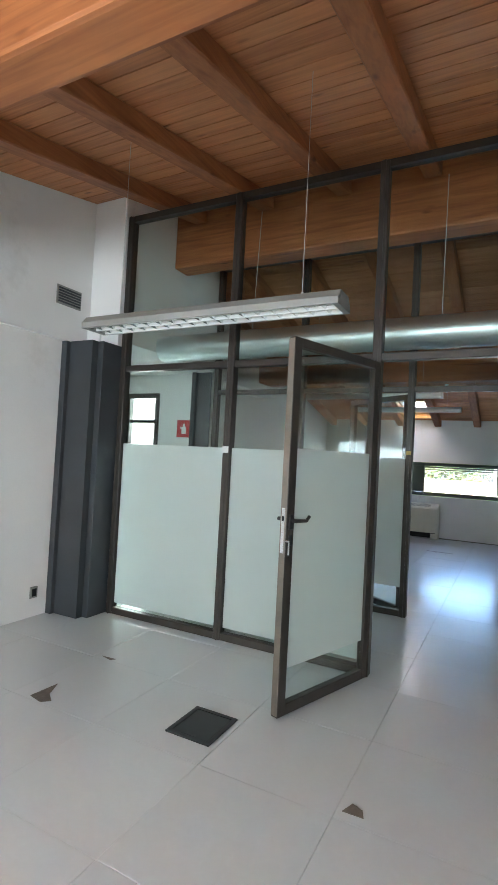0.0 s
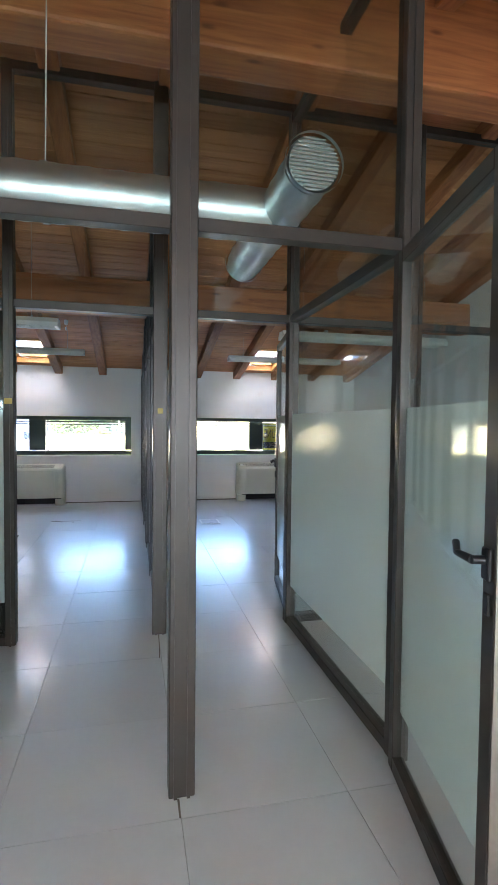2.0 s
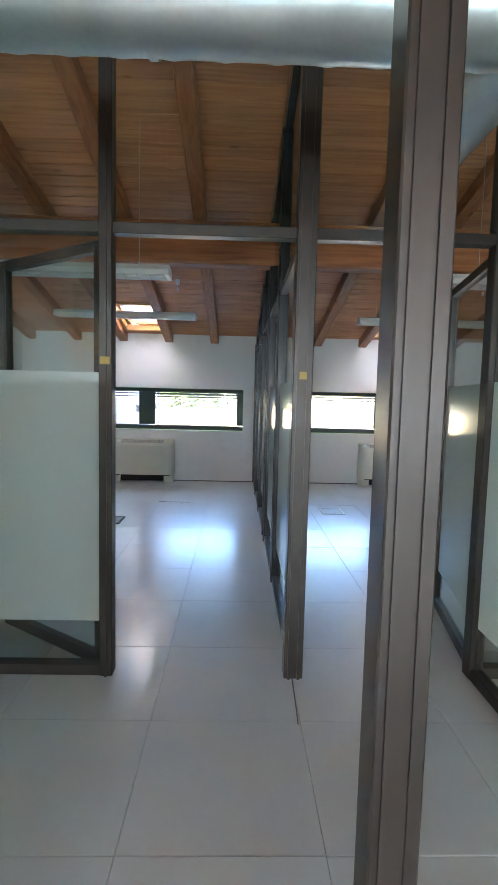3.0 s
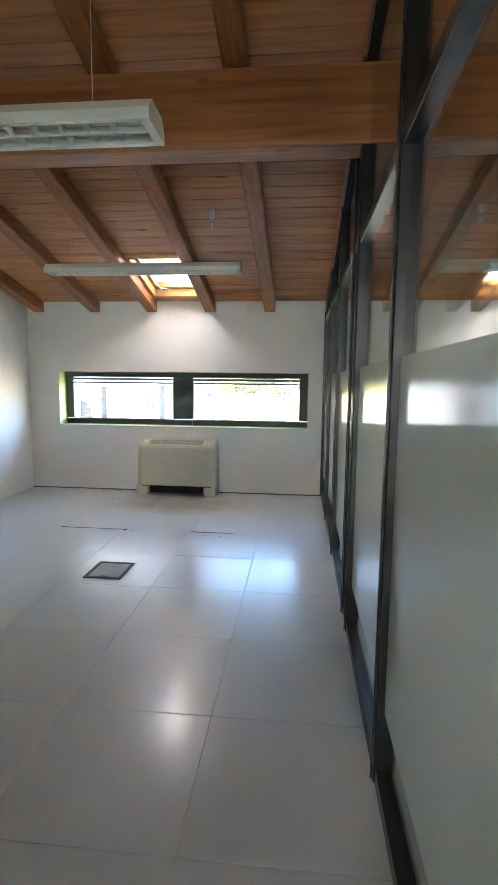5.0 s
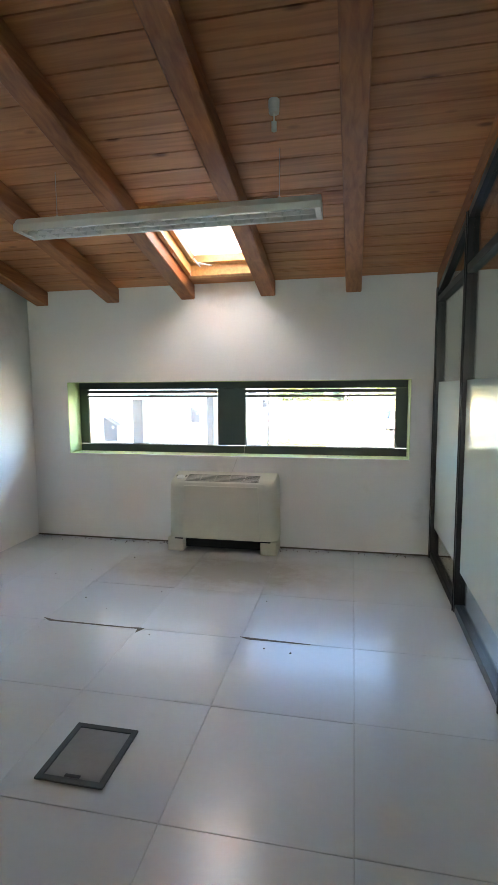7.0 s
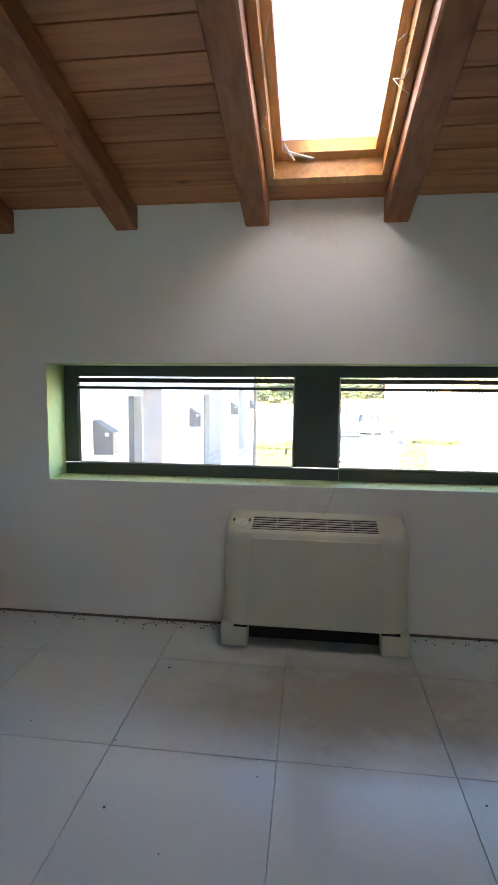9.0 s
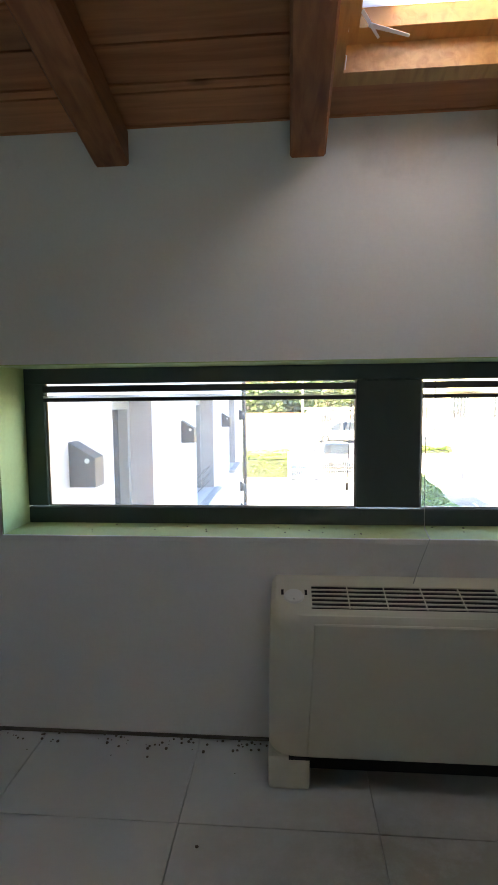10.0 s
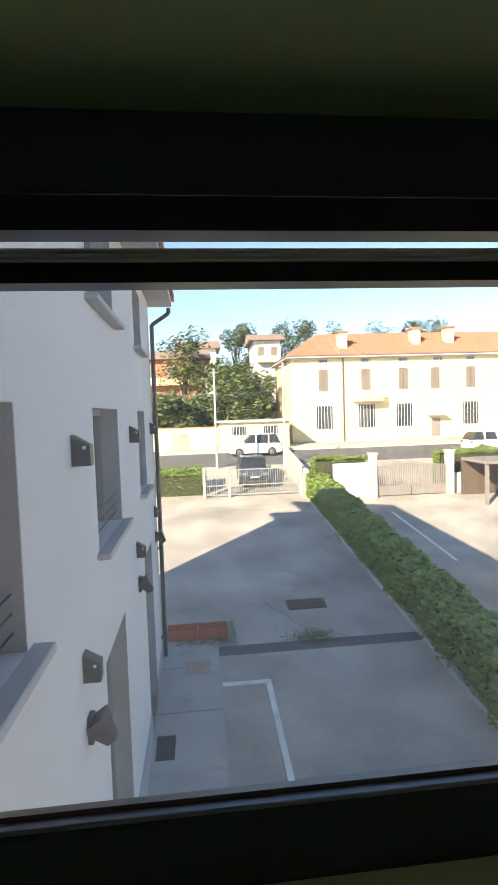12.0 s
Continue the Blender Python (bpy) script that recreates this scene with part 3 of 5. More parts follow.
steel_column(-3.235, -2.865, 3.46, 3.82, 2.258)
steel_column(-3.12, -2.82, 5.23, 5.338, 2.298)

# ---- ventilation duct ----
duct = thing("ventilation_duct", "galvanised spiral ventilation duct under the ridge", "duct")


def spiral(a, b, r, name):
    """A spiral-seam duct: a tube with a low helical bead."""
    a, b = Vector(a), Vector(b)
    bm = bmesh.new()
    n = int((b - a).length / 0.035)
    q = (b - a).to_track_quat("Z", "Y")
    rings = []
    seg = 32
    for i in range(n + 1):
        rr = r + (0.0035 if i % 4 == 0 else 0.0)
        c = a.lerp(b, i / n)
        rings.append([bm.verts.new(c + q @ Vector((rr * math.cos(k * math.tau / seg), rr * math.sin(k * math.tau / seg), 0.035 * k / seg))) for k in range(seg)])
    for i in range(n):
        for k in range(seg):
            bm.faces.new((rings[i][k], rings[i][(k + 1) % seg], rings[i + 1][(k + 1) % seg], rings[i + 1][k]))
    return part(name, bm, M_ZINC, duct, smooth=True)


spiral((-2.86, 4.33, 2.35), (0.62, 4.33, 2.35), 0.12, "main_tube")
spiral((0.70, 3.85, 2.37), (0.70, 5.10, 2.37), 0.105, "branch_tube")
spiral((0.56, 4.33, 2.35), (0.70, 4.36, 2.36), 0.10, "joint_tube")
for y, s in ((3.845, -1), (5.10, 1)):
    bm = bmesh.new()
    r = bmesh.ops.create_cone(bm, cap_ends=False, segments=32, radius1=0.118, radius2=0.118, depth=0.018, matrix=pose(0.70, y, 2.37, 90))
    bmesh.ops.create_cone(bm, cap_ends=True, segments=32, radius1=0.100, radius2=0.100, depth=0.004, matrix=pose(0.70, y + s * -0.012, 2.37, 90))
    g = part("grille_rim", bm, M_ZINC, duct)
    for k in range(-6, 7):
        h = math.sqrt(max(0.1 ** 2 - (k * 0.015) ** 2, 0.0001))
        boxes("grille_slat", M_GREYLAMP, duct, (0.70 - h, 0.70 + h, y - 0.004, y + 0.004, 2.37 + k * 0.015 - 0.003, 2.37 + k * 0.015 + 0.003))
for x in (-1.9, -0.35):
    bm = bmesh.new()
    tube(bm, (x, 4.33, 2.46), (x, 4.40, 3.55), 0.003, 6)
    part("hanger", bm, M_CORD, duct)
    bm = bmesh.new()
    bmesh.ops.create_cone(bm, cap_ends=False, segments=32, radius1=0.126, radius2=0.126, depth=0.025, matrix=pose(x, 4.33, 2.35, 0, 90))
    part("strap", bm, M_ZINC, duct)


# ---- hanging lamps ----
def hanging_lamp(x0, x1, y, z, housing, label):
    o = thing("pendant_lamp", label, "lamp", "hanging office lamps", at=((x0 + x1) / 2, y, z))
    L = (x1 - x0) / 2
    bm = bmesh.new()
    prof = [(-0.095, 0.0), (-0.095, 0.035), (-0.06, 0.075), (0.06, 0.075), (0.095, 0.035), (0.095, 0.0), (0.088, 0.0), (0.088, 0.03), (-0.088, 0.03), (-0.088, 0.0)]
    rows = [[bm.verts.new((x, a, b)) for a, b in prof] for x in (-L, L)]
    n = len(prof)
    for k in range(n):
        bm.faces.new((rows[0][k], rows[0][(k + 1) % n], rows[1][(k + 1) % n], rows[1][k]))
    for s in (-1, 1):
        box(bm, s * L, s * (L - 0.03), -0.094, 0.094, 0.001, 0.034)
        box(bm, s * L, s * (L - 0.03), -0.06, 0.06, 0.034, 0.074)
    bmesh.ops.recalc_face_normals(bm, faces=bm.faces)
    part("housing", bm, housing, o)
    boxes("reflector", M_CHROME, o, (-L + 0.03, L - 0.03, -0.087, 0.087, 0.024, 0.029))
    boxes("louvre_rim", M_WHITE, o, (-L + 0.03, L - 0.03, -0.088, -0.074, 0.001, 0.024), (-L + 0.03, L - 0.03, 0.074, 0.088, 0.001, 0.024), (-L + 0.03, L - 0.03, -0.004, 0.004, 0.001, 0.022))
    k = -L + 0.09
    while k < L - 0.06:
        boxes("louvre_blade", M_CHROME, o, (k - 0.002, k + 0.002, -0.074, 0.074, 0.002, 0.023), m=Matrix.Translation((k, 0, 0.012)) @ pose(0, 0, 0, 0, 25) @ Matrix.Translation((-k, 0, -0.012)))
        k += 0.09
    for s in (-1, 1):
        bm = bmesh.new()
        top = roof_z(y) - z - 0.002
        tube(bm, (s * (L - 0.22), 0, 0.07), (s * (L - 0.22), 0, top), 0.0016, 5)
        tube(bm, (s * (L - 0.22), 0, 0.07), (s * (L - 0.22), 0, 0.10), 0.008, 8)
        part("wire", bm, M_CORD, o)
    return o


hanging_lamp(-2.22, -0.60, 2.80, 2.10, M_GREYLAMP, "long grey hanging lamp with bright louvres, unlit")
hanging_lamp(-2.36, -0.63, 9.33, 2.285, M_WHITE, "long white hanging lamp with silvery louvres, unlit")
hanging_lamp(-2.36, -0.60, 6.62, 2.17, M_WHITE, "long white hanging lamp with silvery louvres, unlit")
hanging_lamp(1.40, 3.13, 9.33, 2.285, M_WHITE, "long white hanging lamp with silvery louvres, unlit")
hanging_lamp(1.40, 3.13, 6.62, 2.17, M_WHITE, "long white hanging lamp with silvery louvres, unlit")


# ---- fan coil units ----
def fan_coil(x0, label):
    """Cream floor-standing unit, 0.95 wide, sloping cheeks, top grille and two feet."""
    o = thing("fan_coil_unit", label, "heater", "fan coil units", at=(x0, 10.845, 0))
    W, D, H, SL = 0.95, 0.24, 0.66, 0.3
    SH = Matrix(((1, 0, 0, 0), (0, 1, 0, 0), (0, SL, 1, 0), (0, 0, 0, 1)))    # slope of the top
    bm = bmesh.new()
    # rounded body in plan, slightly wider at the foot
    def ring(z, inset, depth):
        pts = []
        r = 0.095
        for cx, a0 in ((W - inset - r, 0), (inset + r, 1)):
            for k in range(7):
                a = math.pi / 2 * k / 6
                if a0 == 0:
                    pts.append((cx + r * math.cos(a - 0), -depth + r - r * math.sin(a)))
                else:
                    pts.append((cx - r * math.sin(a), -depth + r - r * math.cos(a)))
        pts += [(inset, 0), (W - inset, 0)]
        return [bm.verts.new((x, y, z + (SL * y * min(1.0, max(0.0, (z - 0.5) / 0.13))))) for x, y in pts]
    rings = [ring(0.12, 0.0, D), ring(0.35, 0.003, D - 0.004), ring(0.60, 0.006, D - 0.01), ring(0.640, 0.012, D - 0.014), ring(H, 0.027, D - 0.028)]
    n = len(rings[0])
    for a, b in zip(rings, rings[1:]):
        for k in range(n):
            bm.faces.new((a[k], a[(k + 1) % n], b[(k + 1) % n], b[k]))
    bm.faces.new(rings[0]); bm.faces.new(rings[-1])
    bmesh.ops.recalc_face_normals(bm, faces=bm.faces)
    part("casing", bm, M_PLASTIC, o, smooth=True)
    bm = bmesh.new()
    vs = box(bm, 0.13, W - 0.13, -D - 0.004, -D + 0.03, 0.125, 0.575)
    for v in vs:
        if v.co.z > 0.4:
            v.co.x += 0.025 if v.co.x < W / 2 else -0.025
            v.co.y += 0.012
    bevelled(bm, 0.004, 1)
    part("front_panel", bm, M_PLASTIC, o, "flat cream front panel")
    for xa, xb in ((0.0, 0.14), (W - 0.14, W)):
        bm = bmesh.new()
        box(bm, xa, xb, -D, -0.02, 0.0, 0.118)
        bevelled(bm, 0.012, 2)
        part("foot", bm, M_PLASTIC, o)
    # dark plates and a block paint the shade of slots, intake and grille
    for xa, xb in ((0.07, 0.14), (W - 0.14, W - 0.05)):
        boxes("slot_shade", M_DARK, o, (xa, xb, -D - 0.006, -D + 0.01, 0.112, 0.121))
    boxes("intake_shade", M_DARK, o, (0.14, W - 0.14, -0.16, -0.03, 0.02, 0.119))
    boxes("grille_shade", M_DARK, o, (0.15, W - 0.16, -0.178, -0.06, H, H + 0.0015), m=SH)
    for k in range(6):
        y = -0.172 + 0.0215 * k
        boxes("grille_bar", M_PLASTIC, o, (0.15, W - 0.16, y - 0.0028, y + 0.0028, H + 0.0015, H + 0.005), m=SH)
    for k in range(6):
        x = 0.15 + k * 0.128
        boxes("grille_rib", M_PLASTIC, o, (x - 0.002, x + 0.002, -0.178, -0.06, H + 0.002, H + 0.0045), m=SH)
    bm = bmesh.new()
    bmesh.ops.create_cone(bm, cap_ends=True, segments=24, radius1=0.036, radius2=0.033, depth=0.006, matrix=Matrix.Translation((0.09, -0.12, H + 0.003)))
    box(bm, 0.086, 0.094, -0.143, -0.097, H + 0.006, H + 0.012)
    bmesh.ops.transform(bm, matrix=SH, verts=bm.verts)
    part("dial", bm, M_WHITE, o, "worn round control dial", True)
    # dark plates paint the shade inside two clip holes
    for xa in (0.045, 0.128):
        boxes("clip_hole_shade", M_DARK, o, (xa, xa + 0.009, -0.11, -0.085, H, H + 0.002), m=SH)
    return o


fan_coil(-2.01, "cream floor-standing fan coil under the strip window")
fan_coil(1.83, "cream floor-standing fan coil under the strip window")

# cord hanging from the blind down to the heater
cord = thing("blind_cord", "pale blind cord trailing over the sill", "cord")
bm = bmesh.new()
pts = [(-1.40, 11.02, 1.31), (-1.405, 11.01, 0.90), (-1.41, 10.98, 0.808), (-1.43, 10.83, 0.806), (-1.47, 10.825, 0.70), (-1.50, 10.80, 0.628), (-1.48, 10.74, 0.632)]
for a, b in zip(pts, pts[1:]):
    tube(bm, a, b, 0.0018, 6)
part("cord", bm, M_CORD, cord)
cord2 = thing("blind_cord", "thin blind pull cord with small toggle", "cord")
bm = bmesh.new()
tube(bm, (-1.69, 11.02, 1.31), (-1.705, 11.015, 0.98), 0.0016, 6)
tube(bm, (-1.705, 11.015, 0.98), (-1.706, 11.015, 0.95), 0.004, 8)
part("cord", bm, M_BLACK, cord2)


# ---- floor hatches ----
def hatch(x0, y0, w, d, lid, rim, label):
    o = thing("floor_hatch", label, "floor hatch", "floor sockets")
    boxes("rim", rim, o, (x0, x0 + w, y0, y0 + 0.022, 0.002, 0.010), (x0, x0 + w, y0 + d - 0.022, y0 + d, 0.002, 0.010),
          (x0, x0 + 0.022, y0 + 0.022, y0 + d - 0.022, 0.002, 0.010), (x0 + w - 0.022, x0 + w, y0 + 0.022, y0 + d - 0.022, 0.002, 0.010))
    boxes("lid", lid, o, (x0 + 0.024, x0 + w - 0.024, y0 + 0.024, y0 + d - 0.024, 0.002, 0.008), bevel=0.002)
    boxes("finger_grip", M_BLACK, o, (x0 + w / 2 - 0.03, x0 + w / 2 + 0.03, y0 + 0.026, y0 + 0.04, 0.008, 0.0095))


hatch(-1.33, 2.56, 0.25, 0.285, M_RUBBER, M_BLACK, "black square floor socket lid")
hatch(-1.555, 8.065, 0.265, 0.305, M_HATCH, M_RUBBER, "grey floor socket lid in a dark rim")
hatch(0.93, 8.68, 0.26, 0.30, M_TILE, M_WHITE, "pale floor socket lid flush with the tiles")

# ---- small wall things ----
vent = thing("wall_vent", "small dark slatted wall vent", "vent")
boxes("frame", M_GREYLAMP, vent, (-3.2, -3.188, 3.34, 3.60, 2.545, 2.70), bevel=0.002)
for k in range(6):
    boxes("slat", M_STEEL, vent, (-3.188, -3.180, 3.355, 3.585, 2.56 + k * 0.022, 2.572 + k * 0.022))
outlet = thing("wall_socket", "small dark wall socket near the floor", "socket")
boxes("plate", M_GREYLAMP, outlet, (-3.24, -3.228, 3.30, 3.37, 0.15, 0.24), bevel=0.002)
boxes("insert", M_BLACK, outlet, (-3.228, -3.224, 3.315, 3.355, 0.165, 0.225))
sign = thing("fire_sign", "red fire extinguisher sign with white symbol", "sign")
boxes("plate", M_RED, sign, (-3.365, -3.165, 5.333, 5.339, 1.56, 1.76), bevel=0.001)
bm = bmesh.new()
box(bm, -3.295, -3.235, 5.330, 5.333, 1.60, 1.68)
box(bm, -3.278, -3.252, 5.330, 5.333, 1.68, 1.72)
box(bm, -3.315, -3.295, 5.330, 5.333, 1.66, 1.68)
part("symbol", bm, M_WHITE, sign)
dframe = thing("door_1", "grey framed glazed corridor door", "door", kind="structure")
boxes("frame", M_ALU, dframe, (-3.70, -3.64, 5.33, 5.40, 0, 2.08), (-4.15, -4.09, 5.33, 5.40, 0, 2.08), (-4.09, -3.70, 5.33, 5.40, 2.02, 2.08), (-4.09, -3.70, 5.345, 5.385, 1.72, 1.76))
boxes("pane", M_GLASS, dframe, (-4.09, -3.70, 5.36, 5.368, 0, 2.02))
# added lamp inside the closed lobby, lights the door glass from behind
fill_lamp("lobby_fill", (-4.5, 7.2, 1.8), (-4.0, 5.0, 1.0), 1.2, 0.9, 14)
for x, y in ((-0.83, 9.02), (2.75, 8.9)):
    det = thing("smoke_detector", "white cylindrical detector hanging from the boards", "detector", "ceiling detectors")
    z = roof_z(y)
    bm = bmesh.new()
    tube(bm, (x, y, z), (x, y, z - 0.06), 0.026, 20, 0.024)
    bevelled(bm, 0.006, 2)
    part("body", bm, M_WHITE, det, smooth=True)
    bm = bmesh.new()
    tube(bm, (x, y, z - 0.06), (x, y, z - 0.12), 0.003, 8)
    tube(bm, (x, y, z - 0.095), (x, y, z - 0.135), 0.012, 16)
    part("probe", bm, M_WHITE, det, smooth=True)
M_TAG = mat("faded_yellow_paper", (0.42, 0.32, 0.10), 0.8, bump=0.0)
for x, line, z in ((-0.70, P2_Y, 1.465), (0.19, P2_Y, 1.42)):
    tag = thing("yellow_tag", "small yellow paper tag stuck to the post", "tag", "post tags")
    boxes("paper", M_TAG, tag, (x - 0.022, x + 0.022, line - 0.0475, line - 0.0465, z, z + 0.034))
tag = thing("white_tag", "small white paper tag stuck to the post", "tag")
boxes("paper", M_WHITE, tag, (-1.80, -1.745, P1_Y - 0.0465, P1_Y - 0.0455, 1.39, 1.44))

# banner on the outside of the second window, read from behind
banner = thing("sale_banner", "yellow banner with dark letters hung outside the pane", "banner")
boxes("cloth", M_YELLOW, banner, (2.40, 3.66, 11.152, 11.156, 0.86, 1.36))
cu = bpy.data.curves.new("letters", "FONT")
cu.body, cu.size, cu.align_x = "LE IN VENDITA ONLINE", 0.155, "CENTER"
lt = new("letters", cu)
lt.matrix_world = pose(3.03, 11.150, 1.10, 90, 0, 0) @ Matrix.Diagonal((-0.72, 1.5, 1, 1))
dg = bpy.context.evaluated_depsgraph_get()
me = bpy.data.meshes.new_from_object(lt.evaluated_get(dg))
me.transform(lt.matrix_world)
me.materials.append(M_DARK)
bpy.data.objects.remove(lt)
ob = new("letters", me)
ob.parent = banner
boxes("stripe", M_DARK, banner, (2.42, 3.64, 11.147, 11.151, 0.90, 1.02))


# ---- chips, crumbs and webs ----
M_CHIP = mat("dark_floor_chip", (0.14, 0.12, 0.10), 0.9, var=0.3, scale=20, bump=0.3)


def chip(pts, label):
    """A shallow broken corner of a tile."""
    o = thing("floor_chip", label, "floor damage", "broken tile corners")
    bm = bmesh.new()
    lo = [bm.verts.new((x, y, 0.0005)) for x, y in pts]
    hi = [bm.verts.new((x, y, 0.003)) for x, y in pts]
    bm.faces.new(hi)
    for k in range(len(pts)):
        bm.faces.new((lo[k], lo[(k + 1) % len(pts)], hi[(k + 1) % len(pts)], hi[k]))
    bmesh.ops.recalc_face_normals(bm, faces=bm.faces)
    part("chip", bm, M_CHIP, o)


chip([(-0.41, 2.475), (-0.325, 2.478), (-0.34, 2.52), (-0.385, 2.54)], "dark broken corner of a floor tile")
chip([(-2.16, 2.45), (-2.06, 2.43), (-2.02, 2.47), (-2.09, 2.52), (-2.15, 2.63)], "dark broken corner of a floor tile")
chip([(-2.23, 3.07), (-2.14, 3.05), (-2.12, 3.08)], "dark broken corner of a floor tile")
chip([(-2.29, 9.235), (-2.24, 9.205), (-1.67, 9.206), (-1.65, 9.22), (-1.72, 9.213), (-2.20, 9.217)], "lifted dark edge of a floor tile")
chip([(-1.06, 9.225), (-1.01, 9.205), (-0.66, 9.208), (-0.72, 9.214)], "lifted dark edge of a floor tile")
chip([(-1.67, 9.215), (-1.66, 9.16), (-1.63, 9.215)], "dark broken corner of a floor tile")
chip([(0.183, 5.21), (0.189, 5.21), (0.181, 4.99), (0.176, 4.87), (0.172, 4.88), (0.177, 5.0)], "thin dark crack running from the post foot")
chip([(0.178, 3.75), (0.186, 3.75), (0.184, 3.66), (0.178, 3.665)], "thin dark crack running from the post foot")
crumbs = thing("plaster_crumbs", "plaster crumbs and dead insects along the wall", "debris", kind="stuff")
rc = random.Random(12)
bm = bmesh.new()
for _ in range(420):
    x, y, s = rc.uniform(-3.4, 4.0), 10.845 - abs(rc.gauss(0, 0.05)), rc.uniform(0.002, 0.007)
    if rc.random() < 0.05:
        x, y = rc.uniform(-2.8, -0.6), rc.uniform(8.9, 10.8)
    bmesh.ops.create_icosphere(bm, subdivisions=1, radius=s, matrix=Matrix.LocRotScale((x, y, s * 0.6), None, (1.0, rc.uniform(0.5, 1.2), 0.7)))
for _ in range(40):
    s = rc.uniform(0.002, 0.005)
    bmesh.ops.create_icosphere(bm, subdivisions=1, radius=s, matrix=Matrix.LocRotScale((rc.uniform(-2.9, -0.2), rc.uniform(10.90, 11.02), 0.80 + s * 0.5), None, (1, rc.uniform(0.6, 1.6), 0.6)))
part("crumbs", bm, M_CHIP, crumbs)
# thin dark strip along the foot of the north wall
gap = thing("wall_foot_strip", "dark strip where the wall meets the floor", "gap", kind="structure")
boxes("line", M_CHIP, gap, (X_A, X_B, 10.842, 10.8495, 0.0005, 0.012))
for x0, x1 in SKY_X:
    web = thing("cobweb", "dusty cobweb threads in the roof window", "cobweb", "cobwebs")
    for k in range(14):
        s = rc.choice((x0 + 0.02, x1 - 0.02))
        y = rc.uniform(SKY_Y0 + 0.1, SKY_Y1 - 0.02)
        bm = bmesh.new()
        q = Vector((s, y, roof_z(y) - 0.02 + rc.uniform(0, 0.06)))
        for _ in range(4):
            q2 = q + Vector((rc.uniform(-0.03, 0.03), rc.uniform(-0.05, 0.05), rc.uniform(-0.05, 0.03)))
            tube(bm, q, q2, 0.0016, 4)
            q = q2
        part("thread", bm, M_WEB, web)
    bm = bmesh.new()
    for a, b in (((x0 + 0.08, SKY_Y1 - 0.13, 0.08), (x0 + 0.13, SKY_Y1 - 0.11, 0.02)), ((x0 + 0.10, SKY_Y1 - 0.12, 0.05), (x0 + 0.22, SKY_Y1 - 0.10, 0.03))):
        tube(bm, (a[0], a[1], roof_z(a[1]) + a[2]), (b[0], b[1], roof_z(b[1]) + b[2]), 0.008, 4, 0.005)
    part("torn_strip", bm, M_WHITE, web)

bare = thing("bare_patch", "bare gritty screed where a tile is missing", "floor damage")
bm = bmesh.new()
box(bm, 1.70, 2.72, 3.40, 4.55, -0.0118, -0.008)
part("screed", bm, M_CONCRETE, bare)

# ---- outside ----
M_ASPHALT = mat("old_asphalt", (0.39, 0.355, 0.32), 0.9, var=0.38, scale=0.5, fine=14, bump=0.35, stain=((0.30, 0.28, 0.255), 0.35, 0.52))
M_ROAD = mat("road_asphalt", (0.11, 0.11, 0.115), 0.9, var=0.15, scale=0.5, fine=20, bump=0.3)
M_PAVE = mat("pale_concrete", (0.42, 0.41, 0.39), 0.85, var=0.15, scale=1.2, bump=0.25, stain=((0.25, 0.24, 0.22), 1.0, 0.58))
M_RENDER = mat("white_render", (0.62, 0.61, 0.62), 0.9, var=0.05, scale=0.7, bump=0.15, stain=((0.55, 0.54, 0.53), 0.6, 0.6))
M_STONE = mat("grey_stone_sill", (0.40, 0.40, 0.41), 0.8, var=0.12, scale=3, bump=0.2)
M_SHUTTER = mat("grey_shutter", (0.33, 0.35, 0.35), 0.6, var=0.1, bump=0.1)
M_DARKGLASS = mat("dark_window_glass", (0.03, 0.035, 0.04), 0.08, bump=0.0)
M_SCONCE = mat("dark_metal_lamp", (0.07, 0.07, 0.075), 0.5, 0.4, bump=0.05)
M_LINE = mat("worn_road_paint", (0.74, 0.74, 0.70), 0.85, var=0.25, scale=3, fine=30, bump=0.1)
M_YHOUSE = mat("cream_yellow_render", (0.72, 0.60, 0.36), 0.9, var=0.06, scale=0.5, bump=0.1, stain=((0.60, 0.50, 0.32), 0.4, 0.62))
M_TERRA = mat("terracotta_tiles", (0.46, 0.185, 0.12), 0.85, var=0.25, scale=2.0, fine=18, bump=0.4)
M_BRICK = mat("brick_facade", (0.42, 0.18, 0.11), 0.85, var=0.15, scale=3, bump=0.2)
M_LEAF = mat("hedge_leaf", (0.20, 0.285, 0.06), 0.5, var=0.75, scale=6, fine=45, bump=0.0)
M_LEAF2 = mat("tree_leaf", (0.115, 0.155, 0.055), 0.6, var=0.6, scale=1.2, fine=10, bump=0.0)
M_HEDGE_CORE = mat("dark_hedge_core", (0.04, 0.045, 0.02), 0.9, bump=0.3)
M_DARK_BROWN = mat("dark_brown", (0.10, 0.07, 0.05), 0.9, var=0.2, bump=0.4)
M_CARBLUE = mat("blue_grey_car_paint", (0.07, 0.09, 0.12), 0.25, 0.4, var=0.03, bump=0.0, coat=0.8)
M_CARWHITE = mat("white_car_paint", (0.72, 0.73, 0.74), 0.25, 0.1, var=0.02, bump=0.0, coat=0.8)
M_TYRE = mat("tyre_rubber", (0.02, 0.02, 0.02), 0.8, bump=0.1)
M_GATE = mat("galvanised_gate", (0.36, 0.37, 0.36), 0.5, 0.4, bump=0.05)
M_BROWNGATE = mat("grey_brown_gate", (0.24, 0.215, 0.20), 0.6, 0.1, bump=0.05)
M_CLAY = mat("clay_pot", (0.42, 0.13, 0.07), 0.8, var=0.15, bump=0.1)
